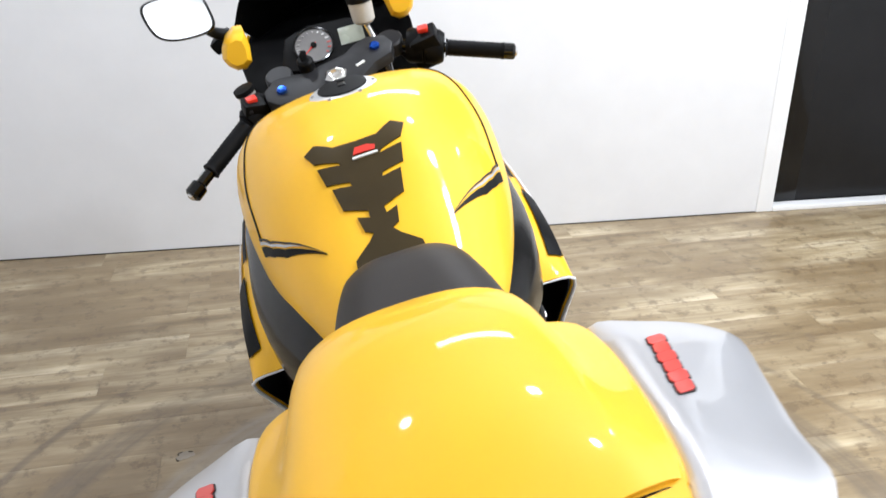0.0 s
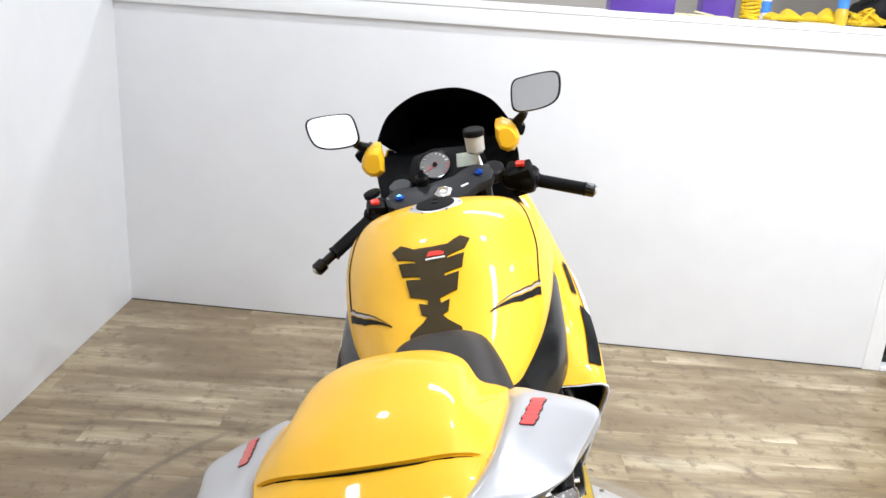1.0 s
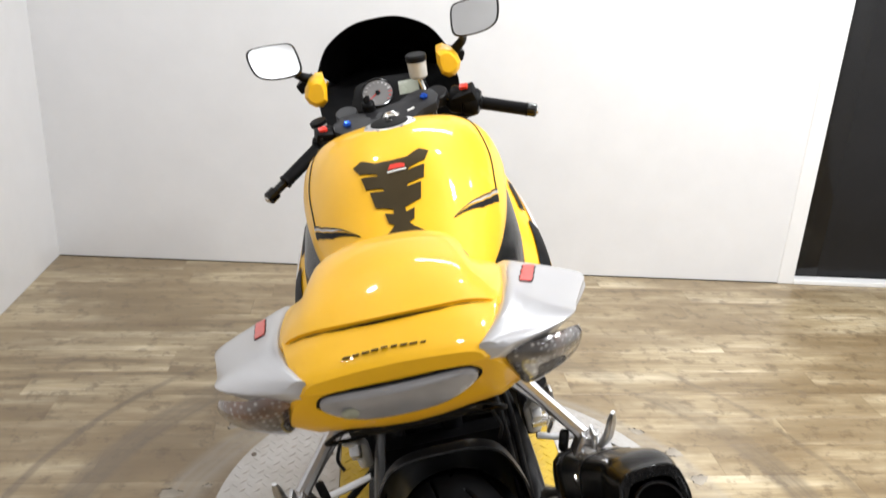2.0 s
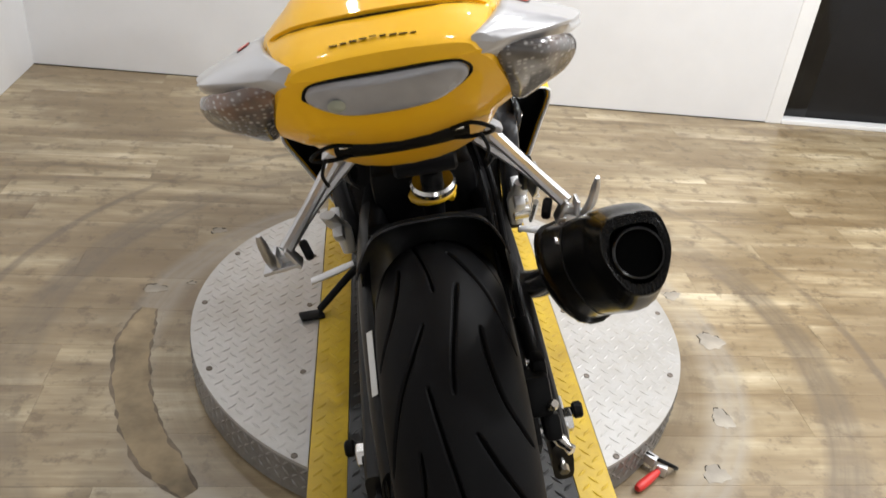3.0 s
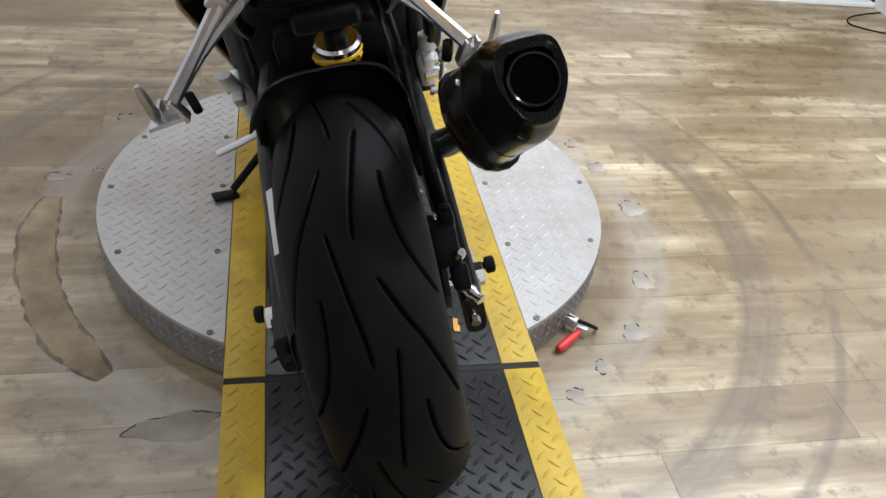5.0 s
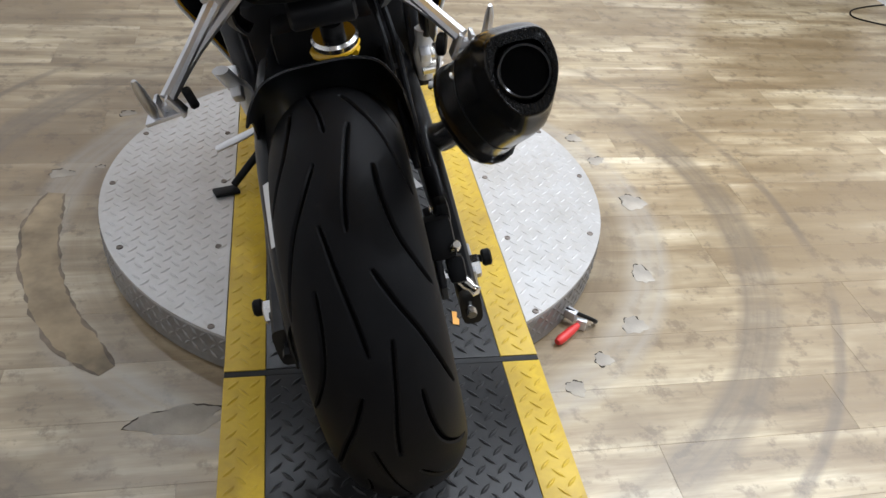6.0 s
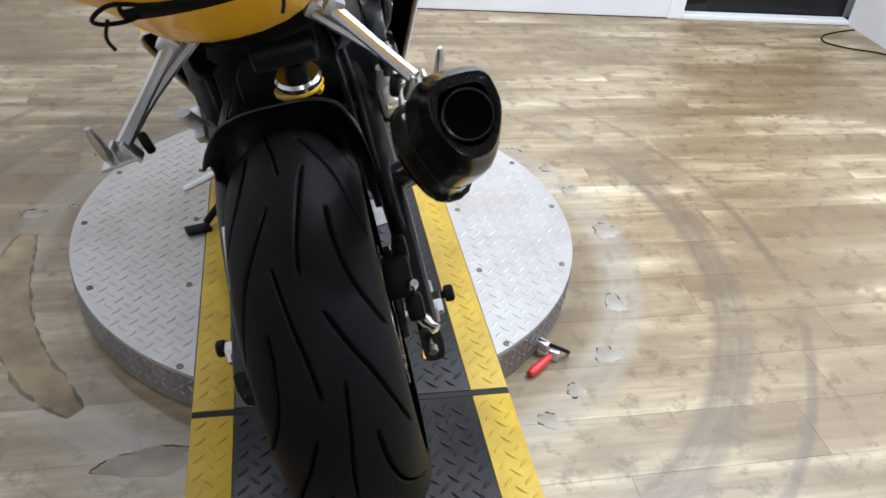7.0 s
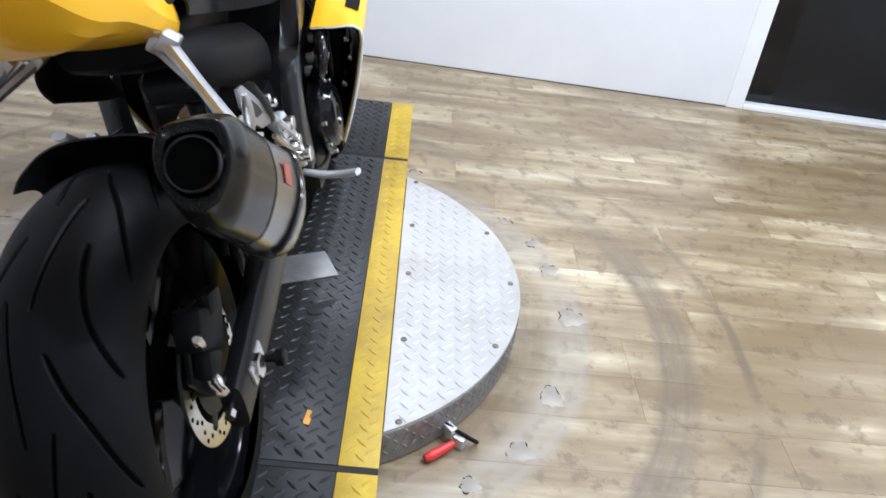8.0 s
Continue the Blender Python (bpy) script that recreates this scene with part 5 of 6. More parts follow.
# passenger footrests
for s in (-1, 1):
    top, foot = Vector((s * 0.117, -0.600, 0.748)), Vector((s * 0.203, -0.695, 0.666))
    bm = tube([top, top.lerp(foot, 0.5), foot], [0.0115, 0.0095, 0.011], 10, 3)
    inner = top + Vector((s * -0.028, 0.030, -0.008))
    tube([inner, inner.lerp(foot, 0.55) + Vector((s * 0.004, 0, 0)), foot + Vector((s * -0.004, 0.008, 0))], [0.0105, 0.0080, 0.009], 8, 3, bm)
    box(bm, tuple(top + Vector((0, 0.004, 0.004))), (0.026, 0.030, 0.028), (0, s * 38, 0), 0.005)
    box(bm, tuple(inner + Vector((0, 0.004, 0.004))), (0.024, 0.028, 0.026), (0, s * 38, 0), 0.005)
    box(bm, tuple(foot + Vector((s * 0.010, -0.004, -0.020))), (0.052, 0.030, 0.006), (0, s * 8, 0), 0.002)
    for off, tall in ((-0.010, 0.036), (0.012, 0.030)):
        box(bm, tuple(foot + Vector((s * off, -0.004, -0.008))), (0.006, 0.026, tall), (0, s * (18 - 900 * off), 0), 0.002)
    box(bm, tuple(foot + Vector((s * 0.001, 0.002, -0.012))), (0.020, 0.014, 0.014), (0, s * 10, 0), 0.003)
    hanger = part("footrest_hanger", bm, CAST, bike, "bare cast alloy passenger footrest hanger")
    a = foot + Vector((s * 0.020, -0.010, -0.016))
    part("folded_peg", tube([a, a + Vector((0.010 if s > 0 else 0.0, -0.010, 0.020)), a + Vector((0.016 if s > 0 else -0.002, -0.018, 0.048)), a + Vector((0.018 if s > 0 else -0.002, -0.024, 0.066))], [0.0065, 0.0085, 0.0075, 0.0035], 10, 3, None, False, 0.8), CAST, hanger, "folded alloy passenger peg")
    bm = bmesh.new()
    drum(bm, foot + Vector((s * -0.022, 0.006, -0.010)), foot + Vector((s * -0.034, 0.010, -0.008)), 0.016, 16, 0.003)
    part("rubber_stop", bm, RUBBER, hanger)

# --- rear suspension and swingarm
for s in (-1, 1):
    path = [(s * 0.105, -0.12, 0.400), (s * 0.128, -0.30, 0.385), (s * 0.138, -0.53, 0.345), (s * 0.142, -0.72, 0.316), (s * 0.142, -0.835, 0.300)]
    rings = []
    for (x, y, z), w, h in zip(path, (0.030, 0.026, 0.022, 0.017, 0.016), (0.060, 0.055, 0.046, 0.040, 0.036)):
        rings.append([(x + a * w, y, z + b * h) for a, b in ((1, 0.6), (0.6, 1), (-0.6, 1), (-1, 0.6), (-1, -0.6), (-0.6, -1), (0.6, -1), (1, -0.6))])
    arm = part("swingarm_leg", skin(rings, 2, 3), SATIN, bike, "black painted alloy swingarm leg")
    part("axle_plate", boxes(((s * 0.160, -0.755, 0.312), (0.006, 0.062, 0.034), (8, 0, 0)), bevel=0.002), ALUMINIUM if s > 0 else DARK, arm, "alloy chain adjuster plate")
    bm = bmesh.new()
    drum(bm, (s * 0.150, -0.765, 0.315), (s * 0.172, -0.765, 0.315), 0.019, 6, 0.002)
    part("axle_nut", bm, STEEL, arm)
    bm = bmesh.new()
    drum(bm, (s * 0.145, -0.727, 0.296), (s * 0.160, -0.727, 0.296), 0.010, 14, 0.001)
    drum(bm, (s * 0.160, -0.727, 0.296), (s * 0.180, -0.727, 0.296), 0.0065, 14, 0.001)
    drum(bm, (s * 0.180, -0.727, 0.296), (s * 0.196, -0.727, 0.296), 0.014, 14, 0.003)
    part("stand_bobbin", bm, BLACK, arm, "black paddock stand bobbin")
    bm = bmesh.new()
    drum(bm, (s * 0.140, -0.845, 0.304), (s * 0.140, -0.810, 0.311), 0.0045, 8)
    drum(bm, (s * 0.140, -0.857, 0.302), (s * 0.140, -0.845, 0.304), 0.008, 6)
    part("adjuster_bolt", bm, STEEL if s > 0 else DARK, arm)
brace = [[(x, -0.27, z) for x, z in ((-0.12, 0.36), (-0.12, 0.44), (0.12, 0.44), (0.12, 0.36))], [(x, -0.34, z) for x, z in ((-0.125, 0.37), (-0.125, 0.46), (0.125, 0.46), (0.125, 0.37))]]
part("swingarm_bridge", skin(brace, 1, 2), SATIN, bike)
hug = []
for turn_, grow in ((82, 0.000), (66, 0.004), (48, 0.008), (32, 0.010), (20, 0.010)):
    t, line_ = radians(turn_), []
    flank = ((0.088, 0.332), (0.112, 0.308), (0.121, 0.270)) if turn_ > 40 else ((0.086, 0.334), (0.106, 0.318), (0.114, 0.300))
    for x, r in ((0.0, 0.345), (0.050, 0.343)) + flank:
        line_.append((x, REAR.y + (r + grow) * math.sin(t) - 0.06 * max(0, x - 0.08) / 0.04, REAR.z + (r + grow) * math.cos(t)))
    hug.append(mir(line_))
part("hugger", thick_sheet(hug, 0.003, 4, 4), SATIN, bike, "satin black rear hugger fender")
guard = [[(x, y, z + dz) for x, dz in ((-0.103, 0.040), (-0.118, 0.034), (-0.129, 0.004), (-0.131, -0.055))] for y, z in ((-0.36, 0.505), (-0.52, 0.522), (-0.66, 0.500), (-0.80, 0.420), (-0.87, 0.340))]
cg = part("chain_guard", thick_sheet(guard, 0.003), SATIN, bike, "satin black chain guard")
part("warning_label", thick_sheet([[(-0.1175, -0.715, 0.5125), (-0.108, -0.715, 0.517)], [(-0.1195, -0.800, 0.4615), (-0.110, -0.800, 0.4655)]], 0.001, 2, 4), LIGHT_BAR, cg, "pale warning label")
chain = []
for z in (0.412, 0.245):
    chain.append(tube([(-0.098, -0.765, 0.315 + (0.10 if z > 0.3 else -0.10)), (-0.098, -0.40, 0.40 if z > 0.3 else 0.30), (-0.098, -0.10, 0.43 if z > 0.3 else 0.37)], 0.008, 8, 4))
for bm in chain:
    part("chain_run", bm, DARK, bike, "oily drive chain")

shock = part("shock_absorber", tube([(0.004, -0.245, 0.36), (0.014, -0.280, 0.48), (0.018, -0.300, 0.56)], 0.022, 16, 2), DARK, bike, "rear shock absorber")
turns, coil = 1.4, []
for k in range(int(turns * 14) + 1):
    t = 2 * math.pi * k / 14
    f = k / (turns * 14)
    coil.append((0.012 + 0.004 * f + 0.041 * math.cos(t - 0.5), -0.290 - 0.004 * f + 0.041 * math.sin(t - 0.5), 0.495 + 0.020 * f))
part("coil_spring", tube(coil, 0.0075, 8, 1), SPRING, shock, "yellow coil spring")
part("spring_collar", lathe([(0.020, 0), (0.044, 0), (0.045, 0.010), (0.040, 0.016), (0.020, 0.016)], 28, aim((0.018, -0.296, 0.520), (0.020, -0.312, 0.60)), None, True), STEEL, shock, "bright spring preload collar")
bm = bmesh.new()
drum(bm, (-0.050, -0.330, 0.600), (0.070, -0.330, 0.600), 0.032, 20, 0.006)
part("shock_reservoir", bm, CHARCOAL, shock)
for s, x in ((1, 0.066), (1, 0.082)):
    part("hose", tube([(x, -0.36, 0.66), (x + 0.020, -0.43, 0.675), (x + 0.036, -0.50, 0.60), (x + 0.040, -0.57, 0.48), (x + 0.045, -0.62, 0.42)], 0.0055, 8), BLACK, bike, "black brake hose")
SIDE = Matrix(((0, 0, 1, 0), (1, 0, 0, 0), (0, 1, 0, 0), (0, 0, 0, 1)))
cal = part("rear_caliper", boxes(((0.116, -0.800, 0.418), (0.040, 0.092, 0.060), (-32, 0, 0)), ((0.130, -0.838, 0.384), (0.026, 0.050, 0.040), (-35, 0, 0)), ((0.128, -0.770, 0.440), (0.022, 0.050, 0.036), (-20, 0, 0)), bevel=0.009), BLACK, bike, "black rear brake caliper")
bracket = [(-0.735, 0.290), (-0.790, 0.285), (-0.828, 0.318), (-0.862, 0.372), (-0.840, 0.412), (-0.770, 0.432), (-0.715, 0.410), (-0.700, 0.350)]
part("caliper_bracket", prism(bracket, 0.010, Matrix.Translation((0.107, 0, 0)) @ SIDE, 0.002), DARK, cal, "dark cast caliper bracket")
for y_, z_ in ((-0.812, 0.352), (-0.745, 0.424), (-0.722, 0.372)):
    bm = bmesh.new()
    drum(bm, (0.112, y_, z_), (0.124, y_, z_), 0.0075, 6, 0.001)
    drum(bm, (0.112, y_, z_), (0.114, y_, z_), 0.0105, 14, 0.0005)
    part("bracket_screw", bm, STEEL, cal)
part("banjo_bolt", lathe([(0.0001, 0), (0.008, 0), (0.008, 0.030), (0.005, 0.036), (0.0001, 0.036)], 10, aim((0.128, -0.838, 0.418), (0.136, -0.862, 0.448))), STEEL, cal)
part("slide_pin", lathe([(0.0001, 0), (0.009, 0), (0.010, 0.012), (0.007, 0.020), (0.009, 0.030), (0.0001, 0.034)], 12, aim((0.134, -0.850, 0.372), (0.152, -0.872, 0.360))), STEEL, cal)

# --- silencer
TIP, FOOT = Vector((0.236, -0.938, 0.727)), Vector((0.206, -0.590, 0.472))
CAN = aim(FOOT, TIP)
SIL = (TIP - FOOT).length


def can_ring(h, w, d, bm_scale=1.0, dx=0.0):
    """A rounded six-sided ring at height h along the silencer."""
    base = [(0.66, 1.0), (1.0, 0.5), (0.97, -0.2), (0.42, -1.0), (-0.42, -1.0), (-0.97, -0.2), (-1.0, 0.5), (-0.66, 1.0)]
    return [CAN @ Vector((dx + x * w, z * d, h)) for x, z in base]


probe = CAN.to_3x3() @ Vector((0, 1, 0))
flip = 1.0 if probe.z > 0 else -1.0
CAP_AT = SIL - 0.178
sil = part("silencer", skin([can_ring(-0.05, 0.0216, flip * 0.0238), can_ring(0.0, 0.0324, flip * 0.0415), can_ring(0.045, 0.0451, flip * 0.0613), can_ring(0.10, 0.0510, flip * 0.0712), can_ring(0.17, 0.0490, flip * 0.0683), can_ring(CAP_AT + 0.004, 0.0456, flip * 0.0628)], 3, 4), TITAN, bike, "stained titanium silencer with carbon end cap")
endcap = part("end_cap", skin([can_ring(CAP_AT, 0.0466, flip * 0.0638), can_ring(SIL - 0.080, 0.0456, flip * 0.0613), can_ring(SIL - 0.045, 0.0456, flip * 0.0578), can_ring(SIL - 0.014, 0.0403, flip * 0.0471), can_ring(SIL - 0.002, 0.0376, flip * 0.0428), can_ring(SIL - 0.004, 0.0292, flip * 0.0321)], 4, 4, True, False), CARBON, sil, "black carbon fibre end cap")
part("cap_edge", skin([can_ring(CAP_AT - 0.004, 0.0456, flip * 0.0628), can_ring(CAP_AT - 0.003, 0.0473, flip * 0.0646), can_ring(CAP_AT + 0.003, 0.0473, flip * 0.0646), can_ring(CAP_AT + 0.004, 0.0466, flip * 0.0638)], 3, 2), DARK, sil)
part("outlet_ring", lathe([(0.0260, -0.008), (0.0300, -0.006), (0.0305, 0.003), (0.0292, 0.005), (0.0270, 0.004)], 40, CAN @ pose(0, 0, SIL - 0.003), None, True), GLOSS, endcap)
part("bore", lathe([(0.0275, 0.0), (0.0270, -0.010), (0.0265, -0.090), (0.0001, -0.091)], 36, CAN @ pose(0, 0, SIL - 0.002)), BORE, endcap, "black outlet")
strap = []
for h, grow in ((-0.011, 0.0), (-0.009, 0.005), (0.009, 0.005), (0.011, 0.0)):
    strap.append([CAN @ Vector((x * (0.0512 + grow), z * flip * (0.0710 + grow), 0.122 + h - 0.026 * z)) for x, z in ((0.66, 1.0), (1.0, 0.5), (0.97, -0.2), (0.42, -1.0), (-0.42, -1.0), (-0.97, -0.2), (-1.0, 0.5), (-0.66, 1.0))])
part("band", skin(strap, 3, 2), GLOSS, sil, "black clamp band")
part("silencer_label", prism([(-0.014, -0.020), (0.014, -0.020), (0.014, 0.020), (-0.014, 0.020)], 0.001, CAN @ pose(-0.0508 if CAN.to_3x3().col[0].x < 0 else 0.0508, flip * 0.02, 0.190, 0, 90, 0) @ pose(0, 0, 0, 0, 0, 90), 0), RED_FADED, sil, "faded red maker's plate")
part("silencer_strap", tube([(0.200, -0.700, 0.640), (0.207, -0.725, 0.648), (0.213, -0.745, 0.650)], [0.010, 0.009, 0.012], 8, 2), ALUMINIUM, sil)
bm = bmesh.new()
drum(bm, (0.172, -0.752, 0.640), (0.200, -0.752, 0.640), 0.006, 8, 0.001)
part("strap_bolt", bm, STEEL, sil)
part("link_pipe", tube([tuple(FOOT + (FOOT - TIP).normalized() * 0.03), (0.170, -0.50, 0.395), (0.120, -0.38, 0.330), (0.06, -0.22, 0.240), (0.03, -0.02, 0.200)], 0.026, 16, 4), STEEL, bike, "stained steel exhaust link pipe")

# --- frame, engine and fairings
rear_end = set(bike.children)
for s in (-1, 1):
    rings = []
    for x, y, z, w, h in ((0.055, 0.40, 0.840, 0.022, 0.060), (0.125, 0.26, 0.770, 0.022, 0.060), (0.165, 0.09, 0.690, 0.018, 0.050), (0.175, -0.060, 0.645, 0.018, 0.042), (0.176, -0.150, 0.600, 0.018, 0.036), (0.172, -0.178, 0.540, 0.018, 0.034), (0.168, -0.185, 0.470, 0.018, 0.036), (0.164, -0.165, 0.375, 0.016, 0.030)):
        up = 1.0 if y > -0.1 else 0.25
        rings.append([(s * (x + a * w), y + b * h * (1.0 - 0.55 * up), z + b * h * up) for a, b in ((1, 0.6), (0.6, 1), (-0.6, 1), (-1, 0.6), (-1, -0.6), (-0.6, -1), (0.6, -1), (1, -0.6))])
    part("frame_spar", skin(rings, 2, 4), FRAME_GREY, bike, "satin black frame spar")
    knee = [side_of([(x0, y, z0), (x1, y - 0.008, z1), (x1 + 0.001, y - 0.012, z2)], s) for y, x0, z0, x1, z1, z2 in ((0.10, 0.210, 0.812, 0.226, 0.780, 0.720), (-0.09, 0.186, 0.806, 0.215, 0.768, 0.690), (-0.20, 0.140, 0.824, 0.191, 0.766, 0.690), (-0.29, 0.100, 0.828, 0.156, 0.768, 0.706), (-0.35, 0.076, 0.822, 0.130, 0.770, 0.722), (-0.44, 0.070, 0.800, 0.118, 0.768, 0.745))]
    part("knee_panel", thick_sheet(knee, 0.004), CARBON, bike, "black carbon-look knee panel")
    cover = [side_of(r, s) for r in ([(0.094, -0.50, 0.742), (0.112, -0.50, 0.715), (0.112, -0.50, 0.690), (0.100, -0.50, 0.672)], [(0.100, -0.44, 0.738), (0.130, -0.44, 0.705), (0.132, -0.44, 0.672), (0.112, -0.44, 0.650)], [(0.108, -0.32, 0.708), (0.142, -0.32, 0.672), (0.143, -0.32, 0.628), (0.120, -0.32, 0.604)], [(0.118, -0.20, 0.676), (0.150, -0.20, 0.640), (0.150, -0.20, 0.590), (0.130, -0.20, 0.566)])]
    part("side_cover", thick_sheet(cover, 0.004), BLACK, bike, "black plastic side cover below the seat")
    fair = []
    for y, half in ((0.80, [(0.150, 0.86), (0.195, 0.83), (0.225, 0.74), (0.220, 0.60), (0.180, 0.45), (0.110, 0.34)]), (0.56, [(0.208, 0.788), (0.232, 0.772), (0.262, 0.690), (0.248, 0.55), (0.190, 0.38), (0.125, 0.26)]), (0.32, [(0.232, 0.722), (0.252, 0.710), (0.290, 0.640), (0.270, 0.52), (0.215, 0.39), (0.160, 0.28)]), (0.13, [(0.226, 0.672), (0.250, 0.661), (0.298, 0.595), (0.270, 0.49), (0.225, 0.38), (0.180, 0.29)])):
        fair.append([(s * x, y, z) for x, z in half])
    fair.append(side_of([(0.192, 0.0, 0.575), (0.230, -0.002, 0.573), (0.291, 0.0, 0.562), (0.269, 0.045, 0.466), (0.234, 0.068, 0.368), (0.199, 0.080, 0.284)], s))
    fp = part("side_fairing", thick_sheet(fair, 0.004, 5, 5), YELLOW, bike, "yellow painted side fairing")
    part("fairing_liner", thick_sheet([[(x - s * 0.007, y_ + 0.003, z - 0.004) for x, y_, z in r] for r in fair], 0.002, 5, 5), BLACK, fp, "matt black inside of the fairing")
    last = fair[-1]
    part("edge_trim", tube([Vector(p) + Vector((s * 0.001, -0.003, -0.002)) for p in last], [0.001, 0.0014, 0.0030, 0.0042, 0.004, 0.0015], 8, 4), WHITE_PAINT, fp, "white edge of the fairing")
    fine = [catmull(c_, 5) for c_ in zip(*[catmull(r_, 5) for r_ in fair])]
    lift = Vector((s * 0.0028, 0, 0.0036))
    for first, end, cols, matl in ((9, 12, (6, 7), BLACK), (9, 13, (8, 9), WHITE_PAINT), (13, 18, (7, 8, 9), BLACK)):
        decal = [[fine[k][i] + lift for k in cols] for i in range(first, end + 1)]
        part("decal", thick_sheet(decal, 0.001, 1, 1), matl, fp, "black and white decal block")
    part("mirror_base", boxes(((s * 0.205, 0.650, 1.012), (0.050, 0.070, 0.030), (0, s * 25, 0)), bevel=0.008), BLACK, bike)
settle(rear_end, (0.006, -0.060, 0.018), ("frame_spar", "side_cover"))
part("belly_pan", thick_sheet([row(0.55, [(0, 0.17), (0.08, 0.18), (0.15, 0.25)]), row(0.2, [(0, 0.13), (0.08, 0.15), (0.125, 0.20)]), row(-0.08, [(0, 0.13), (0.08, 0.15), (0.12, 0.20)])], 0.004), BLACK, bike, "black belly fairing")
eng = part("engine", boxes(((0, 0.06, 0.40), (0.33, 0.36, 0.30), (0, 0, 0)), bevel=0.02), DARK, bike, "dark engine block")
part("cylinder_block", boxes(((0, 0.22, 0.60), (0.34, 0.20, 0.22), (-20, 0, 0)), bevel=0.02), DARK, eng)
part("gearbox", boxes(((0, -0.12, 0.40), (0.22, 0.18, 0.24), (0, 0, 0)), bevel=0.02), DARK, eng)
CLUTCH = Vector((0.194, -0.066, 0.405))
bm = lathe([(0.0001, 0.020), (0.020, 0.021), (0.024, 0.027), (0.036, 0.028), (0.046, 0.024), (0.054, 0.027), (0.063, 0.024), (0.070, 0.008), (0.084, 0.004), (0.086, -0.020)], 48, pose(*CLUTCH, 0, 90, 0))
cover = part("clutch_cover", bm, GLOSS, eng, "round black clutch cover")
for k in range(9):
    t = 2 * math.pi / 9 * k
    at = CLUTCH + Vector((0.003, 0.077 * math.sin(t), 0.077 * math.cos(t)))
    bm = bmesh.new()
    drum(bm, at, at + Vector((0.012, 0, 0)), 0.0055, 6, 0.001)
    part("cover_bolt", bm, STEEL, cover)
# Added dark block that closes the daylight gap between engine and fairing.
part("radiator_side", boxes(((0.178, 0.215, 0.465), (0.090, 0.018, 0.270), (8, 0, 0)), ((0.226, 0.200, 0.505), (0.014, 0.040, 0.180), (8, 0, 0)), bevel=0.004), DARK, eng, "black filler block behind the fairing")
for x, y, z in ((0.236, 0.110, 0.505), (0.238, 0.110, 0.462), (0.222, 0.060, 0.420)):
    bm = bmesh.new()
    drum(bm, (x - 0.012, y + 0.100, z + 0.004), (x, y + 0.006, z), 0.008, 10, 0.002)
    drum(bm, (x, y + 0.006, z), (x, y, z), 0.0052, 6, 0.001)
    part("fairing_bolt", bm, STEEL, eng)
part("coolant_hose", tube([(0.160, 0.100, 0.600), (0.202, 0.000, 0.592), (0.216, -0.070, 0.560), (0.208, -0.090, 0.520), (0.184, -0.070, 0.480)], 0.015, 12, 5), GLOSS, eng, "black coolant hose")
part("hose_clip", lathe([(0.0158, -0.005), (0.0172, -0.005), (0.0172, 0.005), (0.0158, 0.005)], 20, pose(0.2135, -0.081, 0.541, 28, 8, 0), None, True), STEEL, eng, "plated hose clip")
part("wiring", tube([(0.180, 0.040, 0.640), (0.218, -0.030, 0.600), (0.226, -0.050, 0.550), (0.220, -0.040, 0.490), (0.196, 0.030, 0.440), (0.180, 0.050, 0.400)], 0.0042, 8, 5), BLACK, eng)
for y, z in ((0.05, 0.540), (-0.01, 0.515), (-0.05, 0.500)):
    bm = bmesh.new()
    drum(bm, (0.166, y, z), (0.212, y, z), 0.011, 14, 0.003)
    part("engine_boss", bm, ALUMINIUM, eng)

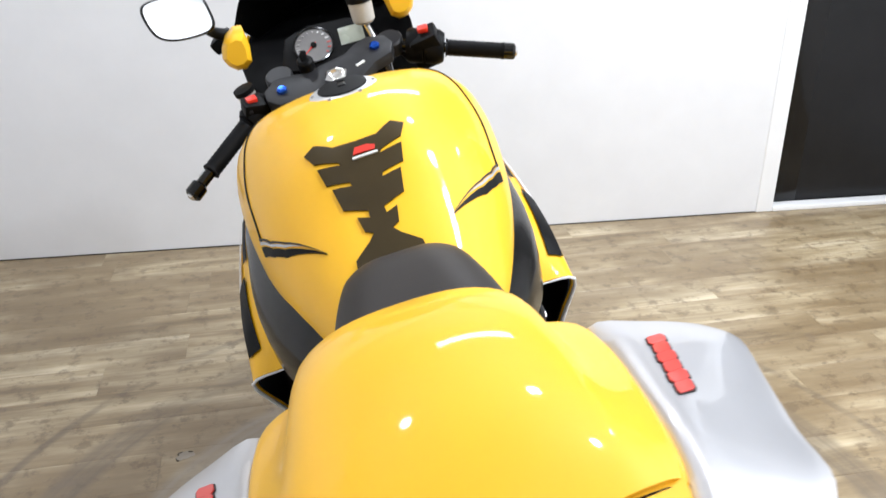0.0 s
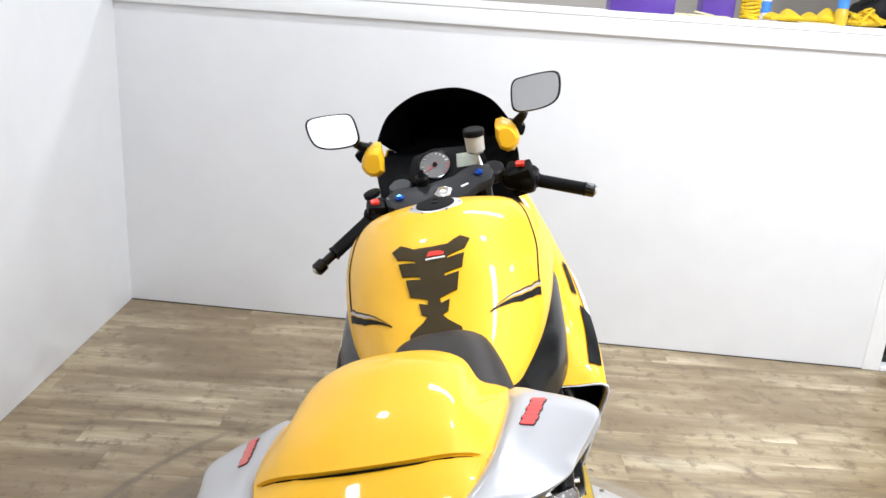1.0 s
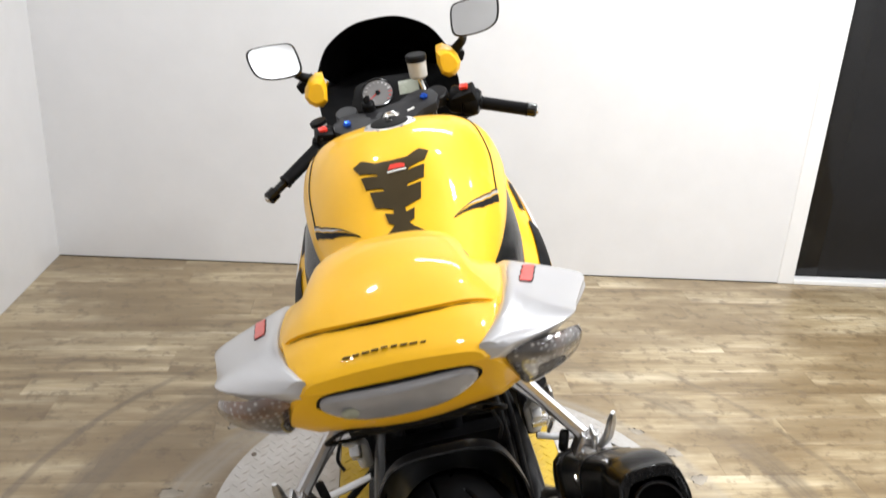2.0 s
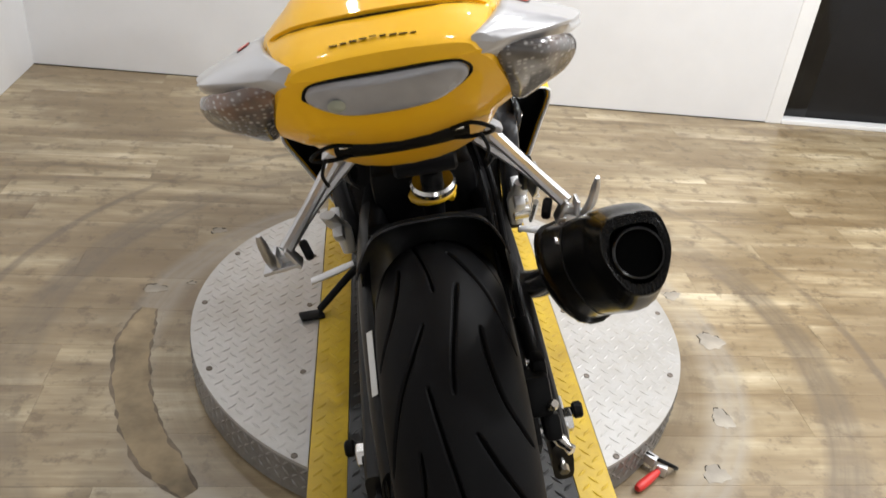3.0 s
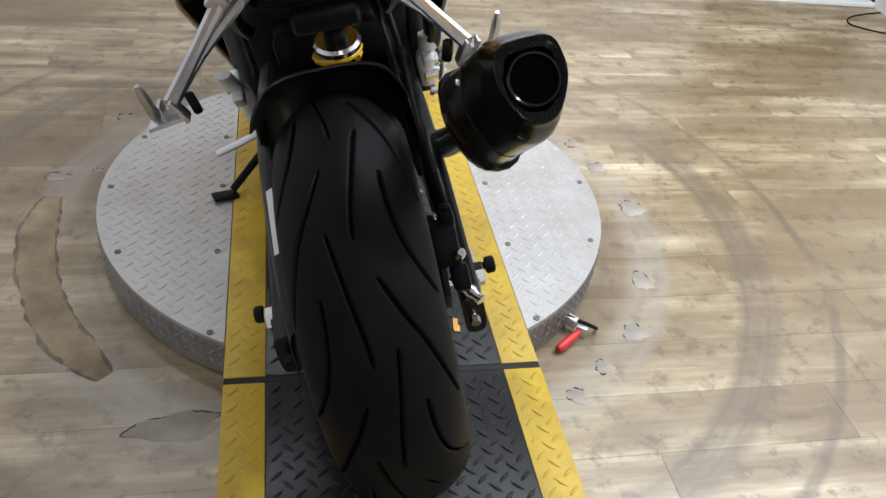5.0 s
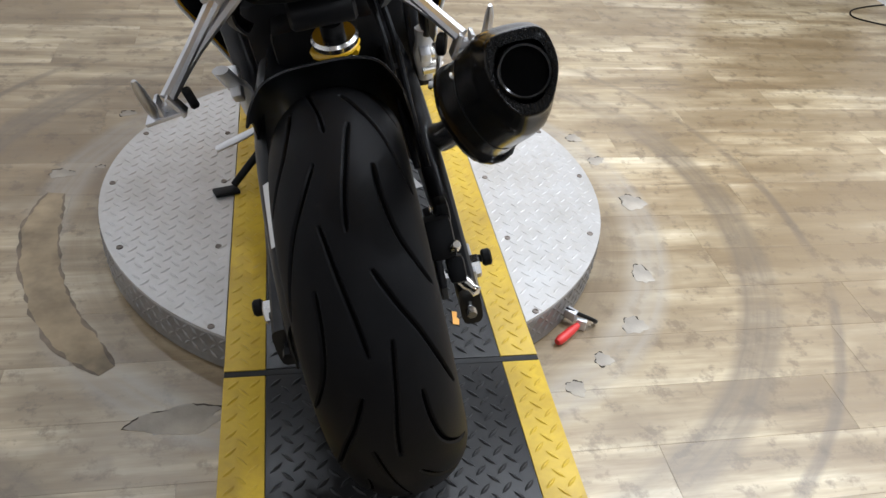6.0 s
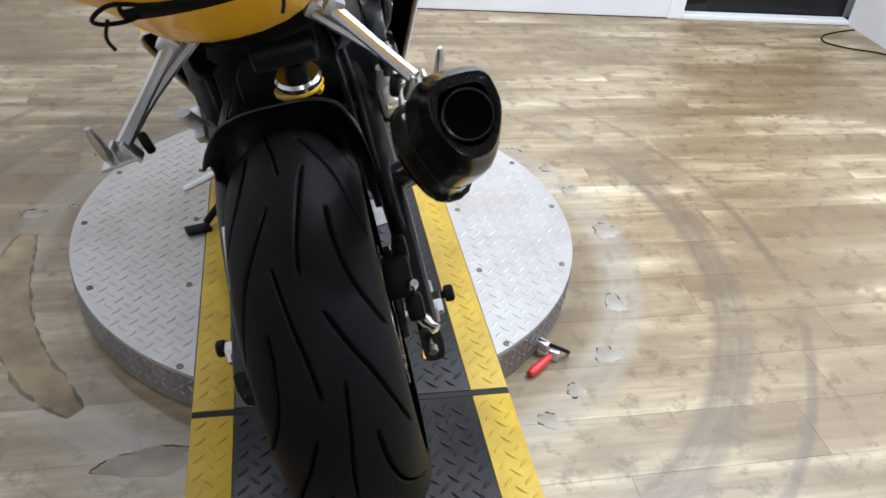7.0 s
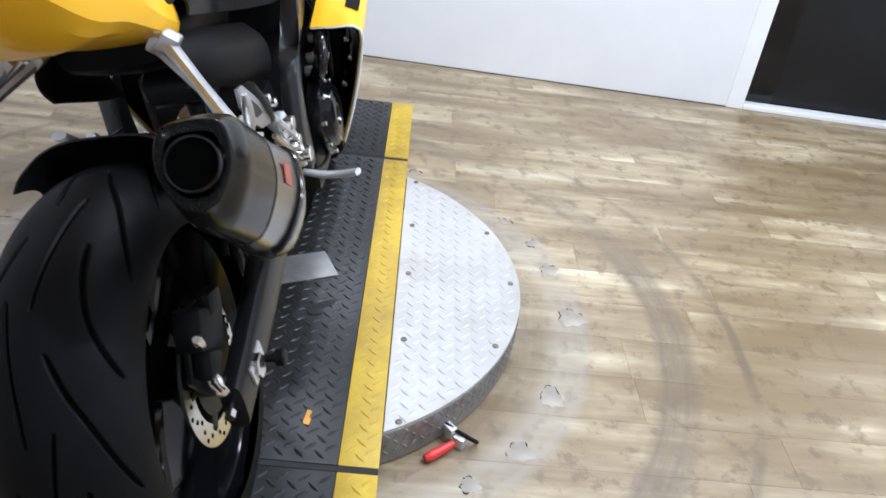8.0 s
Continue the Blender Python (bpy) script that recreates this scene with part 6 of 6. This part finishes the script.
# rider's footrests and controls
for s in (-1, 1):
    bm = tube([(s * 0.172, -0.447, 0.578), (s * 0.174, -0.375, 0.520), (s * 0.172, -0.310, 0.470), (s * 0.172, -0.284, 0.400)], [0.014, 0.017, 0.018, 0.014], 10, 3, None, False, 0.55)
    box(bm, (s * 0.172, -0.355, 0.505), (0.020, 0.060, 0.034), (42, 0, 0), 0.005)
    rs = part("rearset_plate", bm, ALUMINIUM, bike, "bare alloy footrest plate")
    if s > 0:
        heel = prism([(-0.575, 0.668), (-0.548, 0.664), (-0.500, 0.628), (-0.440, 0.574), (-0.452, 0.560), (-0.505, 0.575), (-0.548, 0.606), (-0.578, 0.640)], 0.005, Matrix.Translation((0.182, 0, 0)) @ SIDE, 0.0015)
        guard_ = part("heel_guard", heel, CAST, rs, "alloy heel guard plate")
        # Thin dark sheet on the face, coloured as the shade of an opening.
        part("guard_window", prism([(-0.548, 0.648), (-0.500, 0.610), (-0.486, 0.594), (-0.520, 0.600), (-0.552, 0.626)], 0.0015, Matrix.Translation((0.1855, 0, 0)) @ SIDE, 0.0), DARK, guard_, "dark sheet standing in for the plate's shaded opening")
        part("brake_rod", tube([(0.190, -0.470, 0.545), (0.192, -0.420, 0.500), (0.190, -0.372, 0.452)], 0.005, 8, 3), STEEL, rs, "plated brake push rod")
        part("return_spring", tube([(0.196 + 0.006 * math.cos(0.9 * k), -0.455 + 0.0032 * k, 0.560 - 0.0034 * k + 0.006 * math.sin(0.9 * k)) for k in range(34)], 0.0014, 6, 1), STEEL, rs)
        part("master_cylinder", tube([(0.176, -0.492, 0.640), (0.178, -0.455, 0.592), (0.178, -0.430, 0.560)], [0.011, 0.013, 0.010], 12, 3), DARK, rs, "black rear brake master cylinder")
        bm = bmesh.new()
        drum(bm, (s * 0.166, -0.350, 0.515), (s * 0.196, -0.350, 0.515), 0.013, 14, 0.002)
        drum(bm, (s * 0.166, -0.322, 0.470), (s * 0.194, -0.322, 0.470), 0.011, 14, 0.002)
        drum(bm, (s * 0.166, -0.290, 0.425), (s * 0.200, -0.290, 0.425), 0.015, 14, 0.002)
        part("pivot_boss", bm, STEEL, rs)
    part("footpeg", tube([(0.175, -0.285, 0.385), (0.225, -0.300, 0.380), (0.288, -0.335, 0.398)] if s > 0 else [(-0.170, -0.280, 0.368), (-0.215, -0.282, 0.355), (-0.264, -0.284, 0.343)], [0.008, 0.010, 0.009], 12, 3, None, False, 0.7), ALUMINIUM, rs, "knurled alloy rider footpeg")
    for dy, dz in ((-0.13, 0.135), (-0.16, 0.155), (-0.095, 0.075)) if s > 0 else ():
        bm = bmesh.new()
        drum(bm, (s * 0.174, -0.270 + dy, 0.440 + dz), (s * 0.188, -0.270 + dy, 0.440 + dz), 0.007, 10, 0.002)
        part("plate_bolt", bm, STEEL, rs)
    if s > 0:
        part("pedal", tube([(0.178, -0.27, 0.37), (0.190, -0.17, 0.340), (0.198, -0.09, 0.345), (0.222, -0.085, 0.345)], 0.005, 8), DARK, rs)
stand = part("side_stand", tube([(-0.10, 0.02, 0.250), (-0.21, 0.01, 0.170), (-0.318, -0.028, 0.092)], [0.013, 0.010, 0.009], 12, 3), BLACK, bike, "black side stand, folded down")
part("stand_foot", boxes(((-0.338, -0.040, 0.0868), (0.060, 0.036, 0.010), (0, LEAN, 20)), bevel=0.004), BLACK, stand)

# ---------------------------------------------------------------- floor planks
PW, PL = 0.152, 0.914


def plank_mesh(long):
    bm = bmesh.new()
    box(bm, (0, 0, -0.0025), (long - 0.0003, PW - 0.0003, 0.005), (0, 0, 0))
    top = [e for e in bm.edges if all(v.co.z > -0.001 for v in e.verts)]
    bmesh.ops.bevel(bm, geom=top, offset=0.0004, segments=1, affect="EDGES")
    me = finish(bm, 0.0)
    me.materials.append(PLANK)
    me.name = "plank"
    return me


full = plank_mesh(PL)
rnd = random.Random(5)
y = Y_REAR + PW / 2
while y < 2.0:
    edge = X_RIGHT
    x = X_LEFT - rnd.random() * PL
    while x < edge:
        a, b = max(x, X_LEFT), min(x + PL, edge)
        if b - a > 0.02:
            me = full if b - a > PL - 1e-6 else plank_mesh(b - a)
            ob = part("plank", me, PLANK, floor)
            ob.location = ((a + b) / 2, y, 0.0)
        x += PL
    y += PW

# ---------------------------------------------------------------- worn floor
def tear(name, x, y, w, h, turn, seed, label):
    """A patch where the floor's printed face has come away: a ragged hollow with a broken, lifted edge."""
    r = random.Random(seed)
    n = 44
    rim_ = []
    for k in range(n):
        t = 2 * math.pi * k / n
        f = 0.80 + 0.10 * math.sin(3 * t + seed) + 0.07 * math.sin(7 * t + 2 * seed) + 0.09 * (r.random() - 0.5)
        rim_.append((w / 2 * f * math.cos(t), h / 2 * f * math.sin(t)))
    ob = thing(name, label, "floor damage", pose(x, y, 0.0, 0, 0, turn))
    part("bare_patch", prism(rim_, 0.0006, pose(0, 0, 0.0004)), SCUFF, ob)
    start = n // 16
    while start < n * 0.50:
        count = r.randrange(4, 9)
        arc = [rim_[(start + k) % n] for k in range(count)]
        part("lifted_edge", tube([(px_ * 1.01, py_ * 1.01, 0.0008) for px_, py_ in arc], [0.0002] + [0.0005 + 0.0017 * r.random() for _ in arc[2:]] + [0.0002], 5, 1), TORN_EDGE, ob)
        start += count + r.randrange(1, 5)
    return ob


TEARS = ((0.775, 0.024, 0.090, 0.090, 10), (0.687, -0.285, 0.062, 0.088, 0), (0.600, -0.464, 0.078, 0.066, 30), (0.491, -0.565, 0.050, 0.052, 60), (0.404, -0.642, 0.052, 0.056, 20), (0.707, 0.378, 0.058, 0.060, 70),
         (-0.764, 0.212, 0.080, 0.050, 0), (-0.641, 0.538, 0.06, 0.04, 20), (-0.671, 0.244, 0.03, 0.02, 0), (-0.395, -0.655, 0.205, 0.088, 4), (0.627, 0.492, 0.055, 0.035, -30), (0.335, 0.757, 0.055, 0.030, -10), (0.737, 0.245, 0.07, 0.05, 30))
for i, (x, y, w, h, turn) in enumerate(TEARS):
    tear("torn_patch", x, y, w, h, turn, 40 + i, "ragged torn patch in the plank floor's surface")

# ---------------------------------------------------------------- things on the ledge
LZ = PONY + 0.005


def on_ledge(name, label, category, x, back=0.10, turn=0.0):
    return thing(name, label, category, pose(x, wall_y(x) + back, LZ, 0, 0, WALL_TURN + turn))


bx = on_ledge("storage_box", "long purple plastic box lying on the ledge", "box", 0.55, 0.14)
part("body", boxes(((0, 0, 0.035), (0.26, 0.16, 0.07)), bevel=0.004), PURPLE, bx)
part("lid", boxes(((0, 0, 0.076), (0.27, 0.17, 0.012)), bevel=0.003), PURPLE, bx)
bx = on_ledge("storage_box", "purple plastic box stood behind the tags", "box", 0.87, 0.19)
part("body", boxes(((0, 0, 0.05), (0.13, 0.12, 0.10)), bevel=0.004), PURPLE, bx)
for x, w, turn in ((0.80, 0.16, 4), (1.22, 0.13, -3)):
    tag = on_ledge("paper_tag", "cream card tag lying over the ledge's edge", "tag", x, 0.02, turn)
    part("card", boxes(((0, 0, 0.003), (w, 0.07, 0.004), (3, 0, 0)), bevel=0.001), CREAM, tag)
coil_ = on_ledge("strap_coil", "coiled yellow webbing strap on the ledge", "strap", 0.985, 0.11)
for k in range(7):
    part("loop", tube([(0.032 * math.cos(t) * (1 + 0.06 * (k % 2)), 0.028 * math.sin(t), 0.008 + 0.013 * k + 0.004 * math.sin(2 * t + k)) for t in np.linspace(0, 2 * math.pi, 14)], 0.0085, 8, 2, None, False, 0.8), STRAP, coil_)
gl = on_ledge("work_glove", "crumpled yellow work glove on the ledge", "glove", 1.14, 0.10, 15)
part("palm", skin([[(-0.045, -0.01, 0.012), (-0.045, 0.02, 0.018), (-0.045, 0.03, 0.008), (-0.045, 0.0, 0.002)], [(0.0, -0.035, 0.022), (0.0, 0.03, 0.052), (0.0, 0.055, 0.02), (0.0, 0.0, 0.001)], [(0.045, -0.03, 0.014), (0.045, 0.02, 0.032), (0.045, 0.04, 0.012), (0.045, 0.0, 0.001)]], 4, 4), STRAP, gl)
for k in range(4):
    part("finger", tube([(-0.03, -0.018 + 0.016 * k, 0.016), (-0.065, -0.026 + 0.020 * k, 0.014 + 0.004 * k), (-0.095, -0.022 + 0.016 * k, 0.010)], [0.010, 0.0095, 0.007], 8), STRAP, gl)
tin = on_ledge("spray_can", "small white and blue can between the straps", "can", 1.065, 0.19)
part("body", lathe([(0.0001, 0), (0.026, 0), (0.027, 0.004), (0.027, 0.10), (0.018, 0.112), (0.0001, 0.112)], 24), LIGHT_BAR, tin)
part("blue_label", lathe([(0.0272, 0.03), (0.0276, 0.03), (0.0276, 0.075), (0.0272, 0.075)], 24, Matrix(), None, True), BLUE, tin)
bt = on_ledge("bottle", "amber bottle with a blue cap on the ledge", "bottle", 1.335, 0.09)
part("body", lathe([(0.0001, 0), (0.024, 0), (0.025, 0.004), (0.025, 0.055), (0.018, 0.068), (0.0001, 0.068)], 24), AMBER_FILL, bt)
part("cap", lathe([(0.0001, 0.066), (0.0215, 0.066), (0.0215, 0.10), (0.018, 0.103), (0.0001, 0.103)], 24), BLUE, bt, "blue plastic cap")
st = on_ledge("strap_heap", "heap of yellow tie-down straps on the ledge", "strap", 1.42, 0.12)
r_ = random.Random(3)
for k in range(9):
    a = r_.random() * 6.28
    p0 = Vector((0.05 * math.cos(a), 0.04 * math.sin(a), 0.012))
    p1 = Vector((r_.uniform(-0.05, 0.05), r_.uniform(-0.04, 0.04), r_.uniform(0.03, 0.075)))
    p2 = Vector((r_.uniform(-0.02, 0.14), r_.uniform(-0.05, 0.05), 0.012))
    part("loop", tube([p0, p1, p2], 0.009, 8, 5, None, False, 0.5), STRAP, st)
for x, turn, size in ((1.29, -20, 0.9), (1.47, 35, 1.0)):
    gl2 = on_ledge("work_glove", "crumpled yellow work glove beside the bottle", "glove", x, 0.13, turn)
    part("palm", skin([[(size * a, size * b, size * h) for a, b, h in ring] for ring in ([(-0.05, -0.01, 0.012), (-0.05, 0.02, 0.022), (-0.05, 0.03, 0.008), (-0.05, 0.0, 0.002)], [(0.0, -0.04, 0.030), (0.0, 0.03, 0.072), (0.0, 0.055, 0.03), (0.0, 0.0, 0.001)], [(0.05, -0.03, 0.016), (0.05, 0.02, 0.042), (0.05, 0.04, 0.012), (0.05, 0.0, 0.001)])], 4, 4), STRAP, gl2)
    for k in range(4):
        part("finger", tube([(-0.03, -0.018 + 0.016 * k, 0.020), (-0.065, -0.026 + 0.020 * k, 0.016 + 0.006 * k), (-0.10, -0.022 + 0.016 * k, 0.010)], [0.011, 0.010, 0.008], 8), STRAP, gl2)
scrap = on_ledge("wood_scrap", "splintered pale wood strip on the ledge", "wood scrap", 0.735, 0.04, -6)
part("strip", boxes(((0, 0, 0.004), (0.13, 0.018, 0.007), (0, 0, 0)), ((0.05, 0.012, 0.012), (0.08, 0.012, 0.006), (0, 8, 12)), bevel=0.001), CREAM, scrap)
hl = on_ledge("black_bag", "black cloth bag slumped at the back of the ledge", "bag", 1.52, 0.20)
part("body", skin([[(-0.09, -0.05, 0.004), (-0.09, -0.04, 0.08), (-0.09, 0.05, 0.08), (-0.09, 0.05, 0.004)], [(0.0, -0.07, 0.004), (0.0, -0.05, 0.13), (0.0, 0.06, 0.12), (0.0, 0.06, 0.004)], [(0.10, -0.05, 0.004), (0.10, -0.04, 0.09), (0.10, 0.05, 0.09), (0.10, 0.05, 0.004)]], 4, 4), BLACK, hl)
part("handle", tube([(-0.04, -0.055, 0.10), (-0.035, -0.07, 0.14), (0.03, -0.07, 0.145), (0.045, -0.055, 0.10)], 0.005, 8), CHARCOAL, hl)

cb = thing("power_cable", "thin black cable lying in a loop on the floor", "cable", pose(2.45, 1.42, 0.0))
part("flex", tube([(0.16, 0.16, 0.004), (0.05, 0.13, 0.004), (-0.06, 0.08, 0.004), (-0.10, 0.0, 0.004), (-0.02, -0.07, 0.004), (0.08, -0.11, 0.004), (0.16, -0.17, 0.004)], 0.0035, 8, 6), BLACK, cb)

gv = thing("worn_groove", "long curved band scraped into the floor beside the turntable", "floor damage", pose(0, 0, 0))
rr_ = random.Random(8)
angles = list(np.linspace(171.0, 223.5, 43))
lines_ = []
for side_ in (0, 1):
    walk_, edge_ = 0.0, []
    for k, a in enumerate(angles):
        walk_ = 0.7 * walk_ + rr_.uniform(-0.0028, 0.0028)
        end = min(1.0, 4.5 * min(k, len(angles) - 1 - k) / len(angles) + 0.25) ** 0.5
        mid_r = 0.770 - 0.0004 * (a - 171)
        edge_.append(mid_r + (0.042 * end if side_ else -0.042 * end) + walk_)
    lines_.append(edge_)
outline_ = [(r0 * math.cos(radians(a)), r0 * math.sin(radians(a))) for r0, a in zip(lines_[1], angles)] + [(r0 * math.cos(radians(a)), r0 * math.sin(radians(a))) for r0, a in zip(lines_[0][::-1], angles[::-1])]
part("scraped_band", prism(outline_, 0.0006, pose(0, 0, 0.0004)), SCRAPE, gv)
for edge_ in lines_:
    k = 0
    while k < len(angles) - 3:
        count = min(rr_.randrange(3, 9), len(angles) - k)
        part("ridge", tube([(edge_[i] * math.cos(radians(angles[i])), edge_[i] * math.sin(radians(angles[i])), 0.0008) for i in range(k, k + count)], [0.0006] + [rr_.uniform(0.0018, 0.0062) for _ in range(count - 2)] + [0.0006], 6, 3, None, False, 0.14), RIDGE, gv)
        k += count - 1 + rr_.randrange(0, 2)
